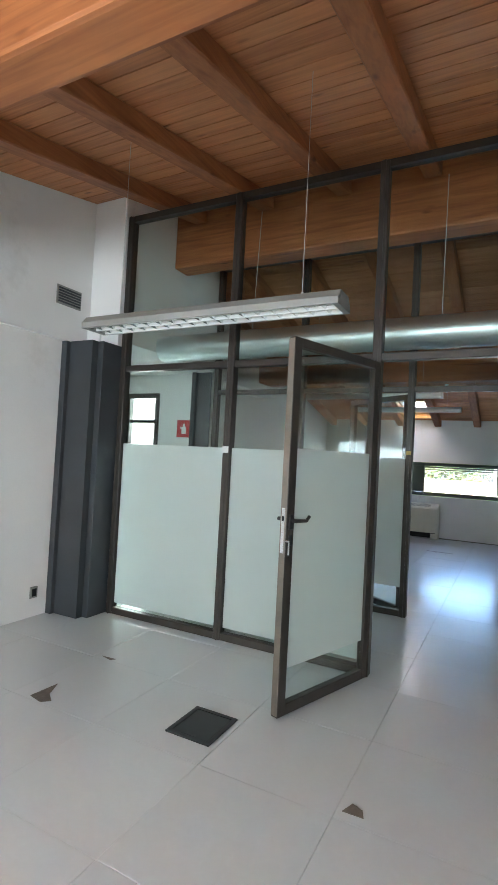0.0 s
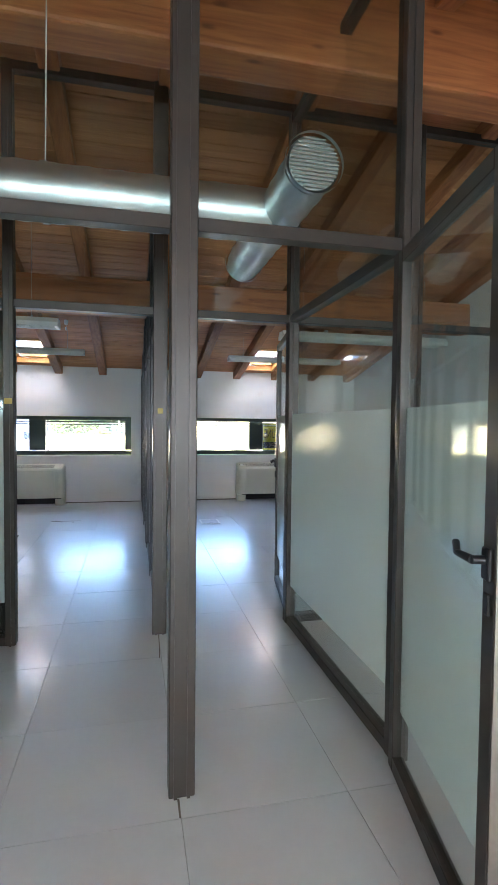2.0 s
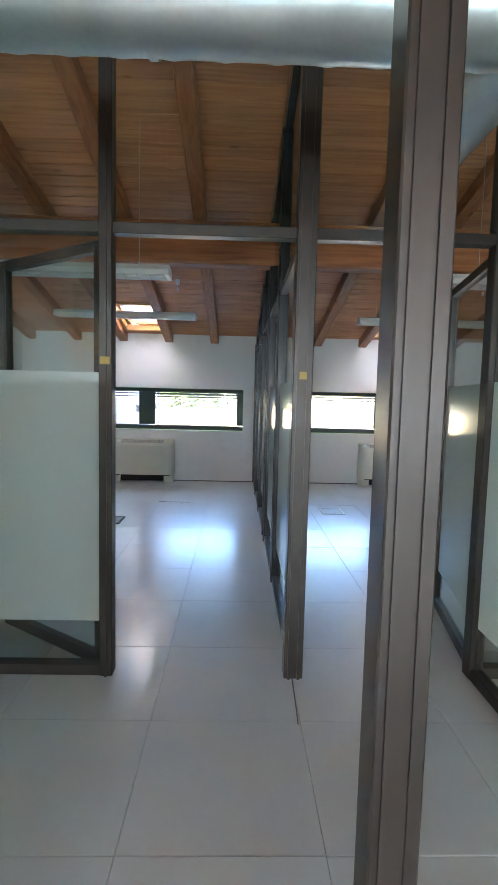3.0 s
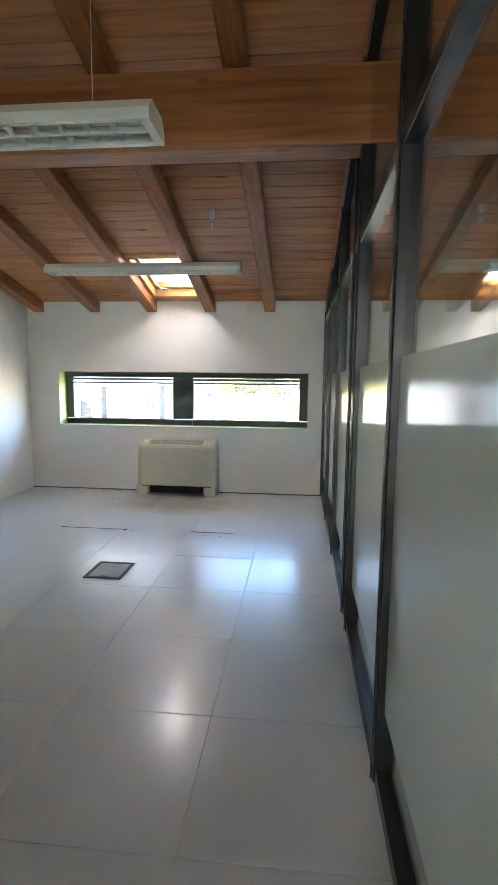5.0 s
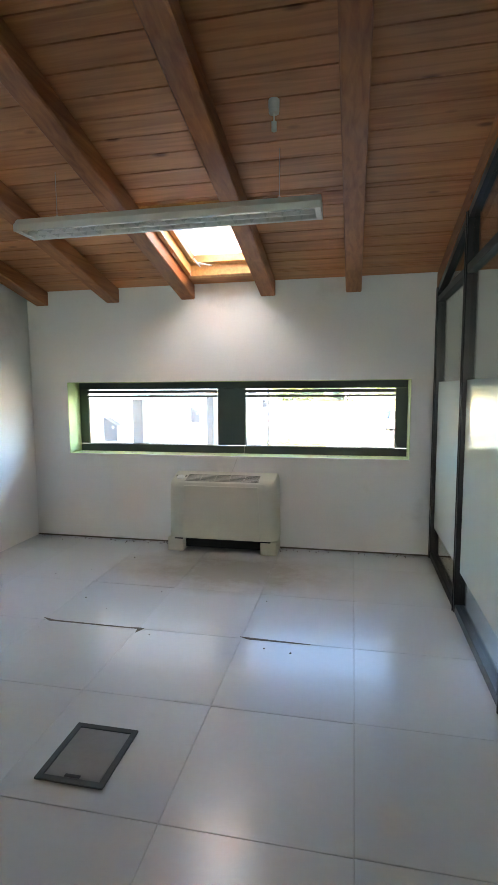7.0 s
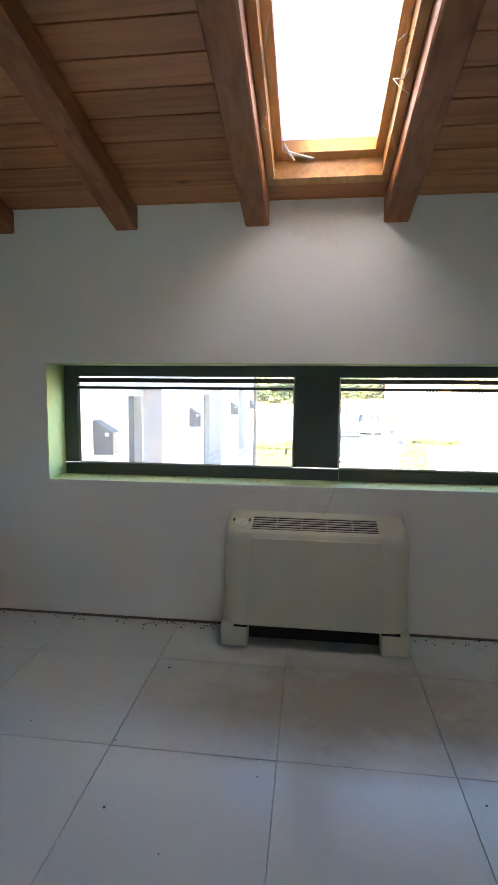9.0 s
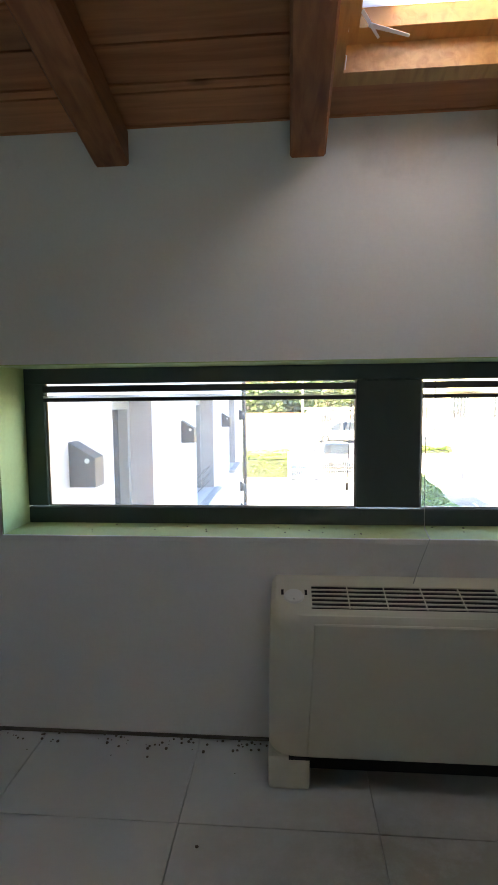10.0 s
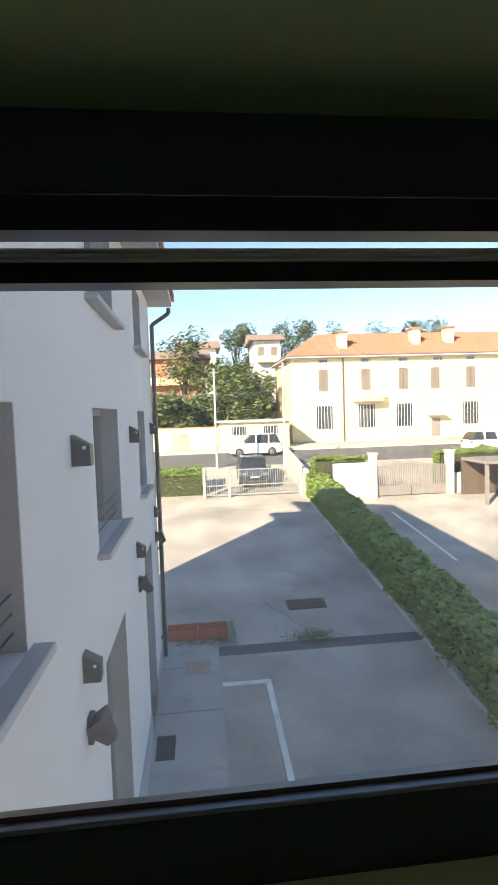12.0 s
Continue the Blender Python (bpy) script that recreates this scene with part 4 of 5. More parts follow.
M_RUSTY = mat("rust_stained_metal", (0.48, 0.34, 0.26), 0.8, var=0.2, scale=2, bump=0.1, stain=((0.30, 0.11, 0.05), 1.2, 0.52))
M_ROOFGREY = mat("weathered_roof_tiles", (0.27, 0.19, 0.155), 0.9, var=0.2, scale=1.5, fine=14, bump=0.3)
M_PIPE = mat("brown_downpipe", (0.10, 0.085, 0.075), 0.45, 0.4, bump=0.03)


def ground_z(y):
    for (a, za), (b, zb) in zip(PROFILE, PROFILE[1:]):
        if y < b:
            return za + (zb - za) * max(0.0, (y - a) / (b - a))
    return PROFILE[-1][1]


PROFILE = [(-200, -5.1), (19, -5.1), (37.5, -3.3), (46, -2.15), (52, -1.75), (56, -1.6), (68, -0.6), (110, 7.5), (260, 24.0), (600, 30.0)]
bm = bmesh.new()
xs = [-400, -120, -40, -12, -4, 0, 4, 8, 16, 30, 60, 150, 400]
ys = sorted({p[0] for p in PROFILE} | {0.0, 10, 24, 28, 33, 42, 49, 80, 150, 200})
grid = [[bm.verts.new((x, y, ground_z(y))) for x in xs] for y in ys]
for j in range(len(ys) - 1):
    for i in range(len(xs) - 1):
        bm.faces.new((grid[j][i], grid[j][i + 1], grid[j + 1][i + 1], grid[j + 1][i]))
ground = part("ground", bm, M_ASPHALT)
tagged(ground, "cracked grey asphalt yard rising to the street", "ground", kind="structure")


def on_ground(name, material, x0, x1, y0, y1, h, label, category="ground", n=8):
    """A slab that follows the ground."""
    bm = bmesh.new()
    ysl = [y0 + (y1 - y0) * k / n for k in range(n + 1)]
    rows = [[bm.verts.new((x, y, ground_z(y) + dz)) for x, dz in ((x0, -0.05), (x0, h), (x1, h), (x1, -0.05))] for y in ysl]
    for a, b in zip(rows, rows[1:]):
        for k in range(3):
            bm.faces.new((a[k], a[k + 1], b[k + 1], b[k]))
    bm.faces.new(rows[0]); bm.faces.new(rows[-1])
    bmesh.ops.recalc_face_normals(bm, faces=bm.faces)
    return tagged(part(name, bm, material), label, category, kind="structure")


on_ground("road", M_ROAD, -120, 150, 44.5, 50.0, 0.012, "dark asphalt street", "road")
on_ground("pavement", M_PAVE, -120, 150, 50.0, 51.6, 0.13, "pale street pavement with a kerb", "pavement")
on_ground("grass_slope", mat("dry_grass", (0.17, 0.17, 0.06), 0.95, var=0.35, scale=0.4, fine=6, bump=0.5), -200, 200, 57.5, 259, 0.05, "dry green hillside behind the houses", "grass", 30)
side = on_ground("pavement", M_JOINT, -3.25, -1.86, 11.4, 23.0, 0.05, "pale concrete walkway along the wing", "pavement")
y = 11.45
while y < 22.8:
    bm = bmesh.new()
    for v in box(bm, -3.24, -1.88, y, y + 1.52, 0.0, 1.0):
        v.co.z = ground_z(v.co.y) + (0.07 if v.co.z > 0.5 else 0.03)
    part("slab", bm, M_PAVE, side)
    y += 1.55
on_ground("painted_line", M_LINE, -0.86, -0.74, 14.0, 21.6, 0.012, "worn white parking line", "road marking")
on_ground("painted_line", M_LINE, -1.84, -0.74, 21.55, 21.68, 0.014, "worn white parking line", "road marking", 1)
on_ground("painted_line", M_LINE, 6.75, 6.87, 27.5, 33.5, 0.012, "worn white parking line", "road marking")
on_ground("drain_channel", M_ROAD, -2.95, 3.4, 22.75, 23.15, 0.012, "dark drainage channel across the yard", "drain", 2)
on_ground("manhole", M_DARK_BROWN, 0.25, 1.4, 24.8, 25.4, 0.015, "rectangular rusty manhole cover", "manhole", 1)
on_ground("doormat", M_RUBBER, -3.16, -2.81, 19.5, 20.1, 0.08, "dark doormat on the walkway", "mat", 1)
on_ground("kerb", M_PAVE, 3.36, 3.5, 12.0, 37.0, 0.13, "low concrete kerb along the hedge", "kerb", 12)
on_ground("kerb", M_PAVE, 4.62, 4.82, 12.0, 33.5, 0.75, "low concrete wall behind the hedge", "wall", 12)
on_ground("broken_slab", M_RUSTY, -2.68, -2.08, 22.0, 22.5, 0.075, "reddish broken patch in the walkway", "patch", 1)

# the wing of the building
FX = -3.25
wing = thing("building_wing", "white rendered wing with grey shuttered windows", "building", kind="structure")
WY0, WY1, WZ1 = 11.45, 23.0, 3.9
OPEN = []   # (y0, y1, z0, z1)
for ya, yb in ((12.68, 13.78), (16.05, 17.7), (19.98, 21.17)):
    OPEN.append((ya, yb, -0.20, 1.32))
    OPEN.append((ya, yb, 2.48, 3.62))
for ya, yb in ((12.53, 13.87), (16.1, 17.57), (20.07, 21.47)):
    OPEN.append((ya, yb, -5.05, -1.45))
yy = sorted({WY0, WY1} | {o[0] for o in OPEN} | {o[1] for o in OPEN})
bm = bmesh.new()
for a, b in zip(yy, yy[1:]):
    mid = (a + b) / 2
    holes = sorted((o[2], o[3]) for o in OPEN if o[0] < mid < o[1])
    z = -5.3
    for h0, h1 in holes + [(WZ1, WZ1)]:
        if h0 - z > 0.01:
            box(bm, FX - 0.35, FX, a, b, z, h0)
        z = h1
part("wall", bm, M_RENDER, wing)
boxes("core", M_RENDER, wing, (-8.1, FX - 0.351, WY0, WY1, -5.3, WZ1))
boxes("eaves", M_STONE, wing, (-8.6, FX + 0.55, WY0, WY1 + 0.5, WZ1, WZ1 + 0.14))
bm = bmesh.new()
for v in box(bm, -8.7, FX + 0.62, WY0, WY1 + 0.6, WZ1 + 0.141, WZ1 + 0.30):
    if v.co.x < -8:
        v.co.z += 1.2
part("roof", bm, M_TERRA, wing)
boxes("plinth", M_STONE, wing, (FX, FX + 0.02, WY0, 12.53, -5.05, -4.45), (FX, FX + 0.02, 13.87, 16.1, -5.05, -4.45), (FX, FX + 0.02, 17.57, 20.07, -5.05, -4.45), (FX, FX + 0.02, 21.47, WY1, -5.05, -4.45))
for ya, yb, z0, z1 in OPEN:
    w = boxes("window", M_SHUTTER, wing, (FX - 0.34, FX - 0.22, ya, ya + 0.08, z0, z1), (FX - 0.34, FX - 0.22, yb - 0.08, yb, z0, z1),
              (FX - 0.34, FX - 0.22, ya + 0.08, yb - 0.08, z1 - 0.08, z1))
    boxes("pane", M_DARKGLASS, w, (FX - 0.33, FX - 0.31, ya + 0.08, yb - 0.08, z0, z1 - 0.08))
    boxes("jamb", M_STONE, w, (FX - 0.22, FX - 0.002, yb - 0.012, yb - 0.002, z0, z1), label="grey stone jamb")
    if z0 > -5:
        boxes("sill", M_STONE, w, (FX - 0.21, FX + 0.14, ya - 0.12, yb + 0.12, z0 - 0.07, z0 - 0.002), bevel=0.01, label="grey stone sill")
        if z0 < 0:
            for k in range(3):
                bm = bmesh.new()
                tube(bm, (FX - 0.08, ya, z0 + 0.12 + 0.12 * k), (FX - 0.08, yb, z0 + 0.12 + 0.12 * k), 0.008, 6)
                part("railing_bar", bm, M_SCONCE, w)


def wedge_lamp(y, z, s=1.0):
    o = thing("wall_lamp", "dark metal wedge wall lamp on the white render", "lamp", "facade lamps", at=(FX, y, z))
    bm = bmesh.new()
    pr = [(0, 0), (0.20, 0.0), (0.20, 0.22), (0, 0.34)]
    a = [bm.verts.new((x * s, -0.09 * s, q * s)) for x, q in pr]
    b = [bm.verts.new((x * s, 0.09 * s, q * s)) for x, q in pr]
    bm.faces.new(a); bm.faces.new(b)
    for k in range(4):
        bm.faces.new((a[k], a[(k + 1) % 4], b[(k + 1) % 4], b[k]))
    bmesh.ops.recalc_face_normals(bm, faces=bm.faces)
    part("body", bm, M_SCONCE, o)
    bm = bmesh.new()
    tube(bm, (0.14 * s, -0.092 * s, 0.2 * s), (0.14 * s, 0.092 * s, 0.2 * s), 0.02 * s, 12)
    part("bolt", bm, M_WHITE, o)


def cone_lamp(y, z):
    o = thing("wall_lamp", "dark metal funnel-shaped wall lamp", "lamp", "facade lamps", at=(FX, y, z))
    bm = bmesh.new()
    bmesh.ops.create_cone(bm, cap_ends=True, segments=4, radius1=0.07, radius2=0.16, depth=0.26, matrix=pose(0.13, 0, 0.1, 0, -35, 0) @ pose(0, 0, 0, 0, 0, 45))
    part("shade", bm, M_SCONCE, o)
    boxes("bracket", M_SCONCE, o, (0, 0.05, -0.06, 0.06, 0.0, 0.25))


for y in (11.98, 15.15, 18.85, 22.27):
    wedge_lamp(y, 0.80, 0.8)
for y in (12.08, 15.15, 19.07, 22.39):
    wedge_lamp(y, -1.12, 0.75)
    cone_lamp(y + 0.05, -1.72)
pipe = thing("downpipe", "dark brown rainwater downpipe at the corner", "pipe")
bm = bmesh.new()
ptsq = [(FX + 0.50, WY1 - 0.15, 3.74), (FX + 0.50, WY1 - 0.15, 3.62), (FX + 0.09, WY1 - 0.15, 3.35), (FX + 0.09, WY1 - 0.15, -4.9)]
for a, b in zip(ptsq, ptsq[1:]):
    tube(bm, a, b, 0.05, 12)
part("pipe", bm, M_PIPE, pipe)
for z in (2.5, 0.3, -2.0, -4.2):
    boxes("collar", M_PIPE, pipe, (FX, FX + 0.15, WY1 - 0.21, WY1 - 0.09, z, z + 0.04))


# ---- greenery ----
def leaves(name, spots, size, material, parent, seed=1):
    """Many small folded leaves at the given spots."""
    r = random.Random(seed)
    vs, fs = [], []
    for x, y, z in spots:
        a, t = r.uniform(0, math.tau), r.uniform(-0.9, 0.9)
        s = size * r.uniform(0.6, 1.3)
        ux, uy, uz = math.cos(a) * s, math.sin(a) * s, t * s * 0.6
        b2 = a + math.pi / 2 + r.uniform(-0.5, 0.5)
        wx, wy, wz = math.cos(b2) * s * 0.6, math.sin(b2) * s * 0.6, r.uniform(-0.7, 0.7) * s
        n = len(vs)
        vs += [(x - ux, y - uy, z - uz), (x + wx, y + wy, z + wz), (x + ux, y + uy, z + uz), (x - wx, y - wy, z - wz * 0.4)]
        fs += [(n, n + 1, n + 2), (n, n + 2, n + 3)]
    me = bpy.data.meshes.new(name)
    me.from_pydata(vs, [], fs)
    me.materials.append(material)
    ob = new(name, me)
    ob.parent = parent
    ob["kind"] = "stuff"
    return ob


def hedge(x0, x1, y0, y1, h, n, label, size=0.06, base=None, seed=3):
    o = thing("hedge", label, "hedge", "hedges")
    r = random.Random(seed)
    b = ground_z if base is None else (lambda y: base)
    # solid dark boxes fill the hedge behind its leaves
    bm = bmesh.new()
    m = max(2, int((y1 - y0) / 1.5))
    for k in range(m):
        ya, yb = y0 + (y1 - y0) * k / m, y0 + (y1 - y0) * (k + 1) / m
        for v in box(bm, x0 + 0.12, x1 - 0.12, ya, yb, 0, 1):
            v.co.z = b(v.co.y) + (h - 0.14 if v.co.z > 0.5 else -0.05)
    part("hedge_core", bm, M_HEDGE_CORE, o)
    spots = []
    for _ in range(n):
        x, y = r.uniform(x0, x1), r.uniform(y0, y1)
        lump = 0.07 * math.sin(y * 2.3 + x) + 0.06 * math.sin(y * 5.1 - x * 3)
        f = r.random()
        if f < 0.45:
            z = h + lump + r.gauss(0, 0.035)
        else:
            z = r.uniform(0.02, h + lump)
            e = r.gauss(0.02, 0.05) + lump * 0.6
            if f < 0.73:
                x = x0 + e
            elif f < 0.86:
                x = x1 - e
            else:
                y = y0 + e
        spots.append((x, y, b(y) + z))
    leaves("leaves", spots, size, M_LEAF, o, seed)


hedge(3.45, 4.6, 15.0, 37.0, 1.15, 48000, "dense clipped green hedge along the yard", 0.068)
hedge(4.0, 6.9, 37.2, 38.0, 1.9, 5000, "green hedge rising over the white wall", 0.06, None, 5)
hedge(-6.5, -1.95, 38.2, 40.0, 1.15, 7000, "low green hedge beside the gate", 0.07, None, 6)
hedge(11.2, 16.5, 37.6, 38.4, 1.9, 6000, "green hedge above the side fence", 0.06, None, 7)


def tree(x, y, h, r0, label, seed, n=2600, size=0.22):
    o = thing("tree", label, "tree", "trees", at=(0, 0, 0))
    r = random.Random(seed)
    z0 = ground_z(y) - 0.1
    bm = bmesh.new()
    tube(bm, (x, y, z0), (x + 0.1, y, z0 + h * 0.6), r0 * 0.09, 10, r0 * 0.04)
    clumps = []
    for k in range(11):
        a, f = r.uniform(0, math.tau), r.uniform(0.35, 1.0)
        rad = r0 * (1.05 - 0.65 * abs(f - 0.55)) * r.uniform(0.35, 0.75)
        c = (x + rad * math.cos(a), y + rad * math.sin(a), z0 + h * f * 0.92)
        tube(bm, (x, y, z0 + h * 0.3 * f + 0.3), c, r0 * 0.03, 6, r0 * 0.01)
        clumps.append((c, r0 * r.uniform(0.32, 0.55)))
    part("trunk", bm, M_DARK_BROWN, o)
    spots = []
    for _ in range(n):
        (cx, cy, cz), cr = r.choice(clumps)
        d = Vector((r.gauss(0, 1), r.gauss(0, 1), r.gauss(0, 0.8))).normalized() * cr * r.uniform(0.6, 1.08)
        spots.append((cx + d.x, cy + d.y, cz + d.z))
    leaves("crown", spots, size, M_LEAF2, o, seed)


for k, (x, y, h, r0) in enumerate(((-3.6, 72, 13.5, 3.2), (-0.5, 62, 8.2, 2.6), (2.4, 60, 7.0, 2.8), (4.6, 64, 6.0, 2.4), (-4.2, 54, 4.6, 2.0), (-6.3, 55, 5.2, 2.2), (-1.9, 58, 4.6, 1.9),
                                   (4.5, 95, 10.0, 3.4), (7.5, 97, 9.0, 3.2), (14.0, 96, 10.5, 3.8), (18.0, 98, 10.0, 3.4), (23, 104, 8.5, 3.5), (34, 108, 9.0, 4.0), (39, 104, 9.5, 3.6), (3.0, 74, 7.5, 2.6), (46, 108, 9, 4))):
    tree(x, y, h + (2.2 if y > 90 else 0.0), r0, "broad green tree on the slope beyond the street", 20 + k)


# ---- gates and fences ----
gate = thing("yard_gate", "grey metal bar gate closing the yard", "gate")
GZ = ground_z(37.6)
for x in (-1.95, -0.62, 3.3):
    boxes("gate_post", M_GATE if x < 3 else M_PAVE, gate, (x - 0.08, x + 0.08, 37.5, 37.66, GZ - 0.05, GZ + 1.65))
for xa, xb in ((-1.87, -0.70), (-0.54, 3.22)):
    for z in (0.12, 0.62, 1.45):
        boxes("gate_rail", M_GATE, gate, (xa, xb, 37.56, 37.60, GZ + z, GZ + z + 0.05))
    x = xa + 0.06
    while x < xb:
        boxes("gate_bar", M_GATE, gate, (x, x + 0.02, 37.57, 37.59, GZ + 0.17, GZ + 1.45))
        x += 0.125
fence_wall = on_ground("boundary_wall", M_RENDER, 4.85, 6.75, 36.4, 36.7, 1.75, "white rendered boundary wall", "wall", 1)
on_ground("boundary_wall", M_PAVE, 3.42, 3.62, 36.9, 44.0, 1.4, "pale wall beside the driveway", "wall", 4)
on_ground("boundary_wall", M_RENDER, 11.2, 16.5, 36.4, 36.7, 1.0, "white rendered boundary wall", "wall", 1)
gate2 = thing("driveway_gate", "tall grey-brown slatted double gate", "gate")
GZ2 = ground_z(36.2)
for x in (6.85, 11.05):
    bm = bmesh.new()
    box(bm, x - 0.18, x + 0.18, 36.0, 36.36, GZ2 - 0.05, GZ2 + 2.25)
    box(bm, x - 0.23, x + 0.23, 35.95, 36.41, GZ2 + 2.25, GZ2 + 2.35)
    part("gate_pillar", bm, M_PAVE, gate2)
for xa, xb in ((7.06, 8.93), (8.97, 10.84)):
    for z in (0.5, 1.55):
        boxes("gate_rail", M_BROWNGATE, gate2, (xa, xb, 36.16, 36.20, GZ2 + z, GZ2 + z + 0.06))
    boxes("gate_panel", M_BROWNGATE, gate2, (xa, xb, 36.17, 36.19, GZ2 + 0.06, GZ2 + 0.5))
    x = xa + 0.02
    while x < xb - 0.05:
        boxes("gate_slat", M_BROWNGATE, gate2, (x, x + 0.06, 36.165, 36.195, GZ2 + 0.56, GZ2 + 1.55 + 0.2 * math.sin((x - 7.06) / 3.78 * math.pi)))
        x += 0.1
shed = thing("carport", "low carport with dark opening and pale roof edge", "carport")
boxes("roof", M_BROWNGATE, shed, (11.6, 16, 33.6, 36.0, ground_z(35) + 1.9, ground_z(35) + 2.05))
boxes("post", M_BROWNGATE, shed, (11.65, 11.8, 33.7, 33.85, ground_z(33.7) - 0.1, ground_z(35) + 1.9))
boxes("post", M_BROWNGATE, shed, (13.6, 13.75, 33.7, 33.85, ground_z(33.7) - 0.1, ground_z(35) + 1.9))
# back wall coloured dark brown for the shaded depth of the carport
boxes("back_wall", M_DARK_BROWN, shed, (11.6, 16, 35.8, 36.0, ground_z(35) - 0.1, ground_z(35) + 1.9))

for x0 in (-3.15, -2.37):
    pl = thing("planter", "clay-coloured trough planter with weeds", "planter", "trough planters")
    bm = bmesh.new()
    zz = ground_z(23.7)
    box(bm, x0, x0 + 0.76, 23.45, 23.85, zz - 0.02, zz + 0.32)
    top = [f for f in bm.faces if f.normal.z > 0.9]
    bmesh.ops.inset_region(bm, faces=top, thickness=0.04)
    bmesh.ops.translate(bm, verts=list({v for f in top for v in f.verts}), vec=(0, 0, -0.1))
    part("trough", bm, M_CLAY, pl)
weeds = thing("weeds", "dry weeds in the cracks of the yard", "weeds", kind="stuff")
rw = random.Random(9)
leaves("blades", [(rw.uniform(-2.9, -1.4) if k % 3 else rw.gauss(0.6, 0.35), rw.gauss(23.2, 0.16) if k % 3 == 0 else rw.uniform(23.15, 24.4), ground_z(23.4) + rw.uniform(0.02, 0.16)) for k in range(1500)], 0.035, M_LEAF2, weeds, 4)


# ---- cars ----
def car(x, y, turn, paint, label, length=3.9, width=1.72, height=1.5):
    """Hatchback along its own x: lower body, cabin, glass, lights, wheels."""
    o = thing("car", label, "car", "cars", at=(x, y, ground_z(y) + 0.01))
    o.rotation_euler = (0, 0, radians(turn))
    L, W, H = length / 2, width / 2, height

    def hull(name, prof, w0, w1, material, bev):
        bm = bmesh.new()
        zs = [p[1] for p in prof]
        lo, hi = min(zs), max(zs)
        sides = []
        for s in (-1, 1):
            sides.append([bm.verts.new((a, s * (w0 + (w1 - w0) * (b - lo) / (hi - lo)), b)) for a, b in prof])
        n = len(prof)
        bm.faces.new(sides[0]); bm.faces.new(sides[1])
        for k in range(n):
            bm.faces.new((sides[0][k], sides[0][(k + 1) % n], sides[1][(k + 1) % n], sides[1][k]))
        bmesh.ops.recalc_face_normals(bm, faces=bm.faces)
        bevelled(bm, bev, 3)
        return part(name, bm, material, o, smooth=True)

    hull("body", [(-L, 0.3), (-L + 0.02, 0.75), (-L + 0.1, 0.92), (L - 1.1, 0.95), (L - 0.25, 0.80), (L, 0.6), (L, 0.28), (L - 0.2, 0.2), (-L + 0.2, 0.2)], W, W - 0.04, paint, 0.06)
    hull("cabin", [(-L + 0.08, 0.90), (-L + 0.32, H - 0.08), (-L + 0.7, H), (0.15, H), (L - 1.0, 0.93)], W - 0.05, W - 0.22, M_DARKGLASS, 0.05)
    hull("roof", [(-L + 0.42, H - 0.03), (-L + 0.72, H + 0.02), (0.12, H + 0.02), (0.34, H - 0.05)], W - 0.2, W - 0.24, paint, 0.02)
    for s in (-1, 1):
        for px in (-0.05, -L + 0.95):
            boxes("pillar", paint, o, (px - 0.04, px + 0.04, s * (W - 0.23), s * (W - 0.05), 0.9, H - 0.02))
        boxes("headlight", M_CHROME, o, (L - 0.16, L - 0.02, s * (W - 0.42), s * (W - 0.1), 0.62, 0.76), bevel=0.02)
        boxes("tail_light", M_RED, o, (-L - 0.01, -L + 0.05, s * (W - 0.3), s * (W - 0.06), 0.68, 0.86), bevel=0.01)
        boxes("mirror", paint, o, (L - 1.15, L - 1.0, s * W, s * (W + 0.16), 0.92, 1.04), bevel=0.02)
        for px in (-L + 0.72, L - 0.75):
            bm = bmesh.new()
            tube(bm, (px, s * (W - 0.2), 0.31), (px, s * (W + 0.005), 0.31), 0.31, 24)
            w = part("wheel", bm, M_TYRE, o)
            bm = bmesh.new()
            tube(bm, (px, s * (W + 0.005), 0.31), (px, s * (W + 0.012), 0.31), 0.2, 16)
            part("rim", bm, M_CHROME, w)
    boxes("grille", M_BLACK, o, (L - 0.02, L + 0.012, -0.5, 0.5, 0.34, 0.56), bevel=0.01)
    boxes("number_plate", M_WHITE, o, (L + 0.012, L + 0.02, -0.25, 0.25, 0.46, 0.56))
    return o


car(0.95, 40.4, -92, M_CARBLUE, "blue-grey hatchback waiting behind the gate")
car(2.0, 48.4, 180, M_CARWHITE, "white compact car on the street", 3.9, 1.75, 1.6)
car(19.3, 45.7, 0, M_CARWHITE, "white car parked along the street", 4.0, 1.75, 1.5)
car(8.9, 24.6, 90, M_CARWHITE, "white car parked in the neighbouring lot", 4.0, 1.75, 1.45)


# ---- houses ----
M_SHUTBROWN = mat("brown_shutter", (0.19, 0.155, 0.125), 0.7, bump=0.05)


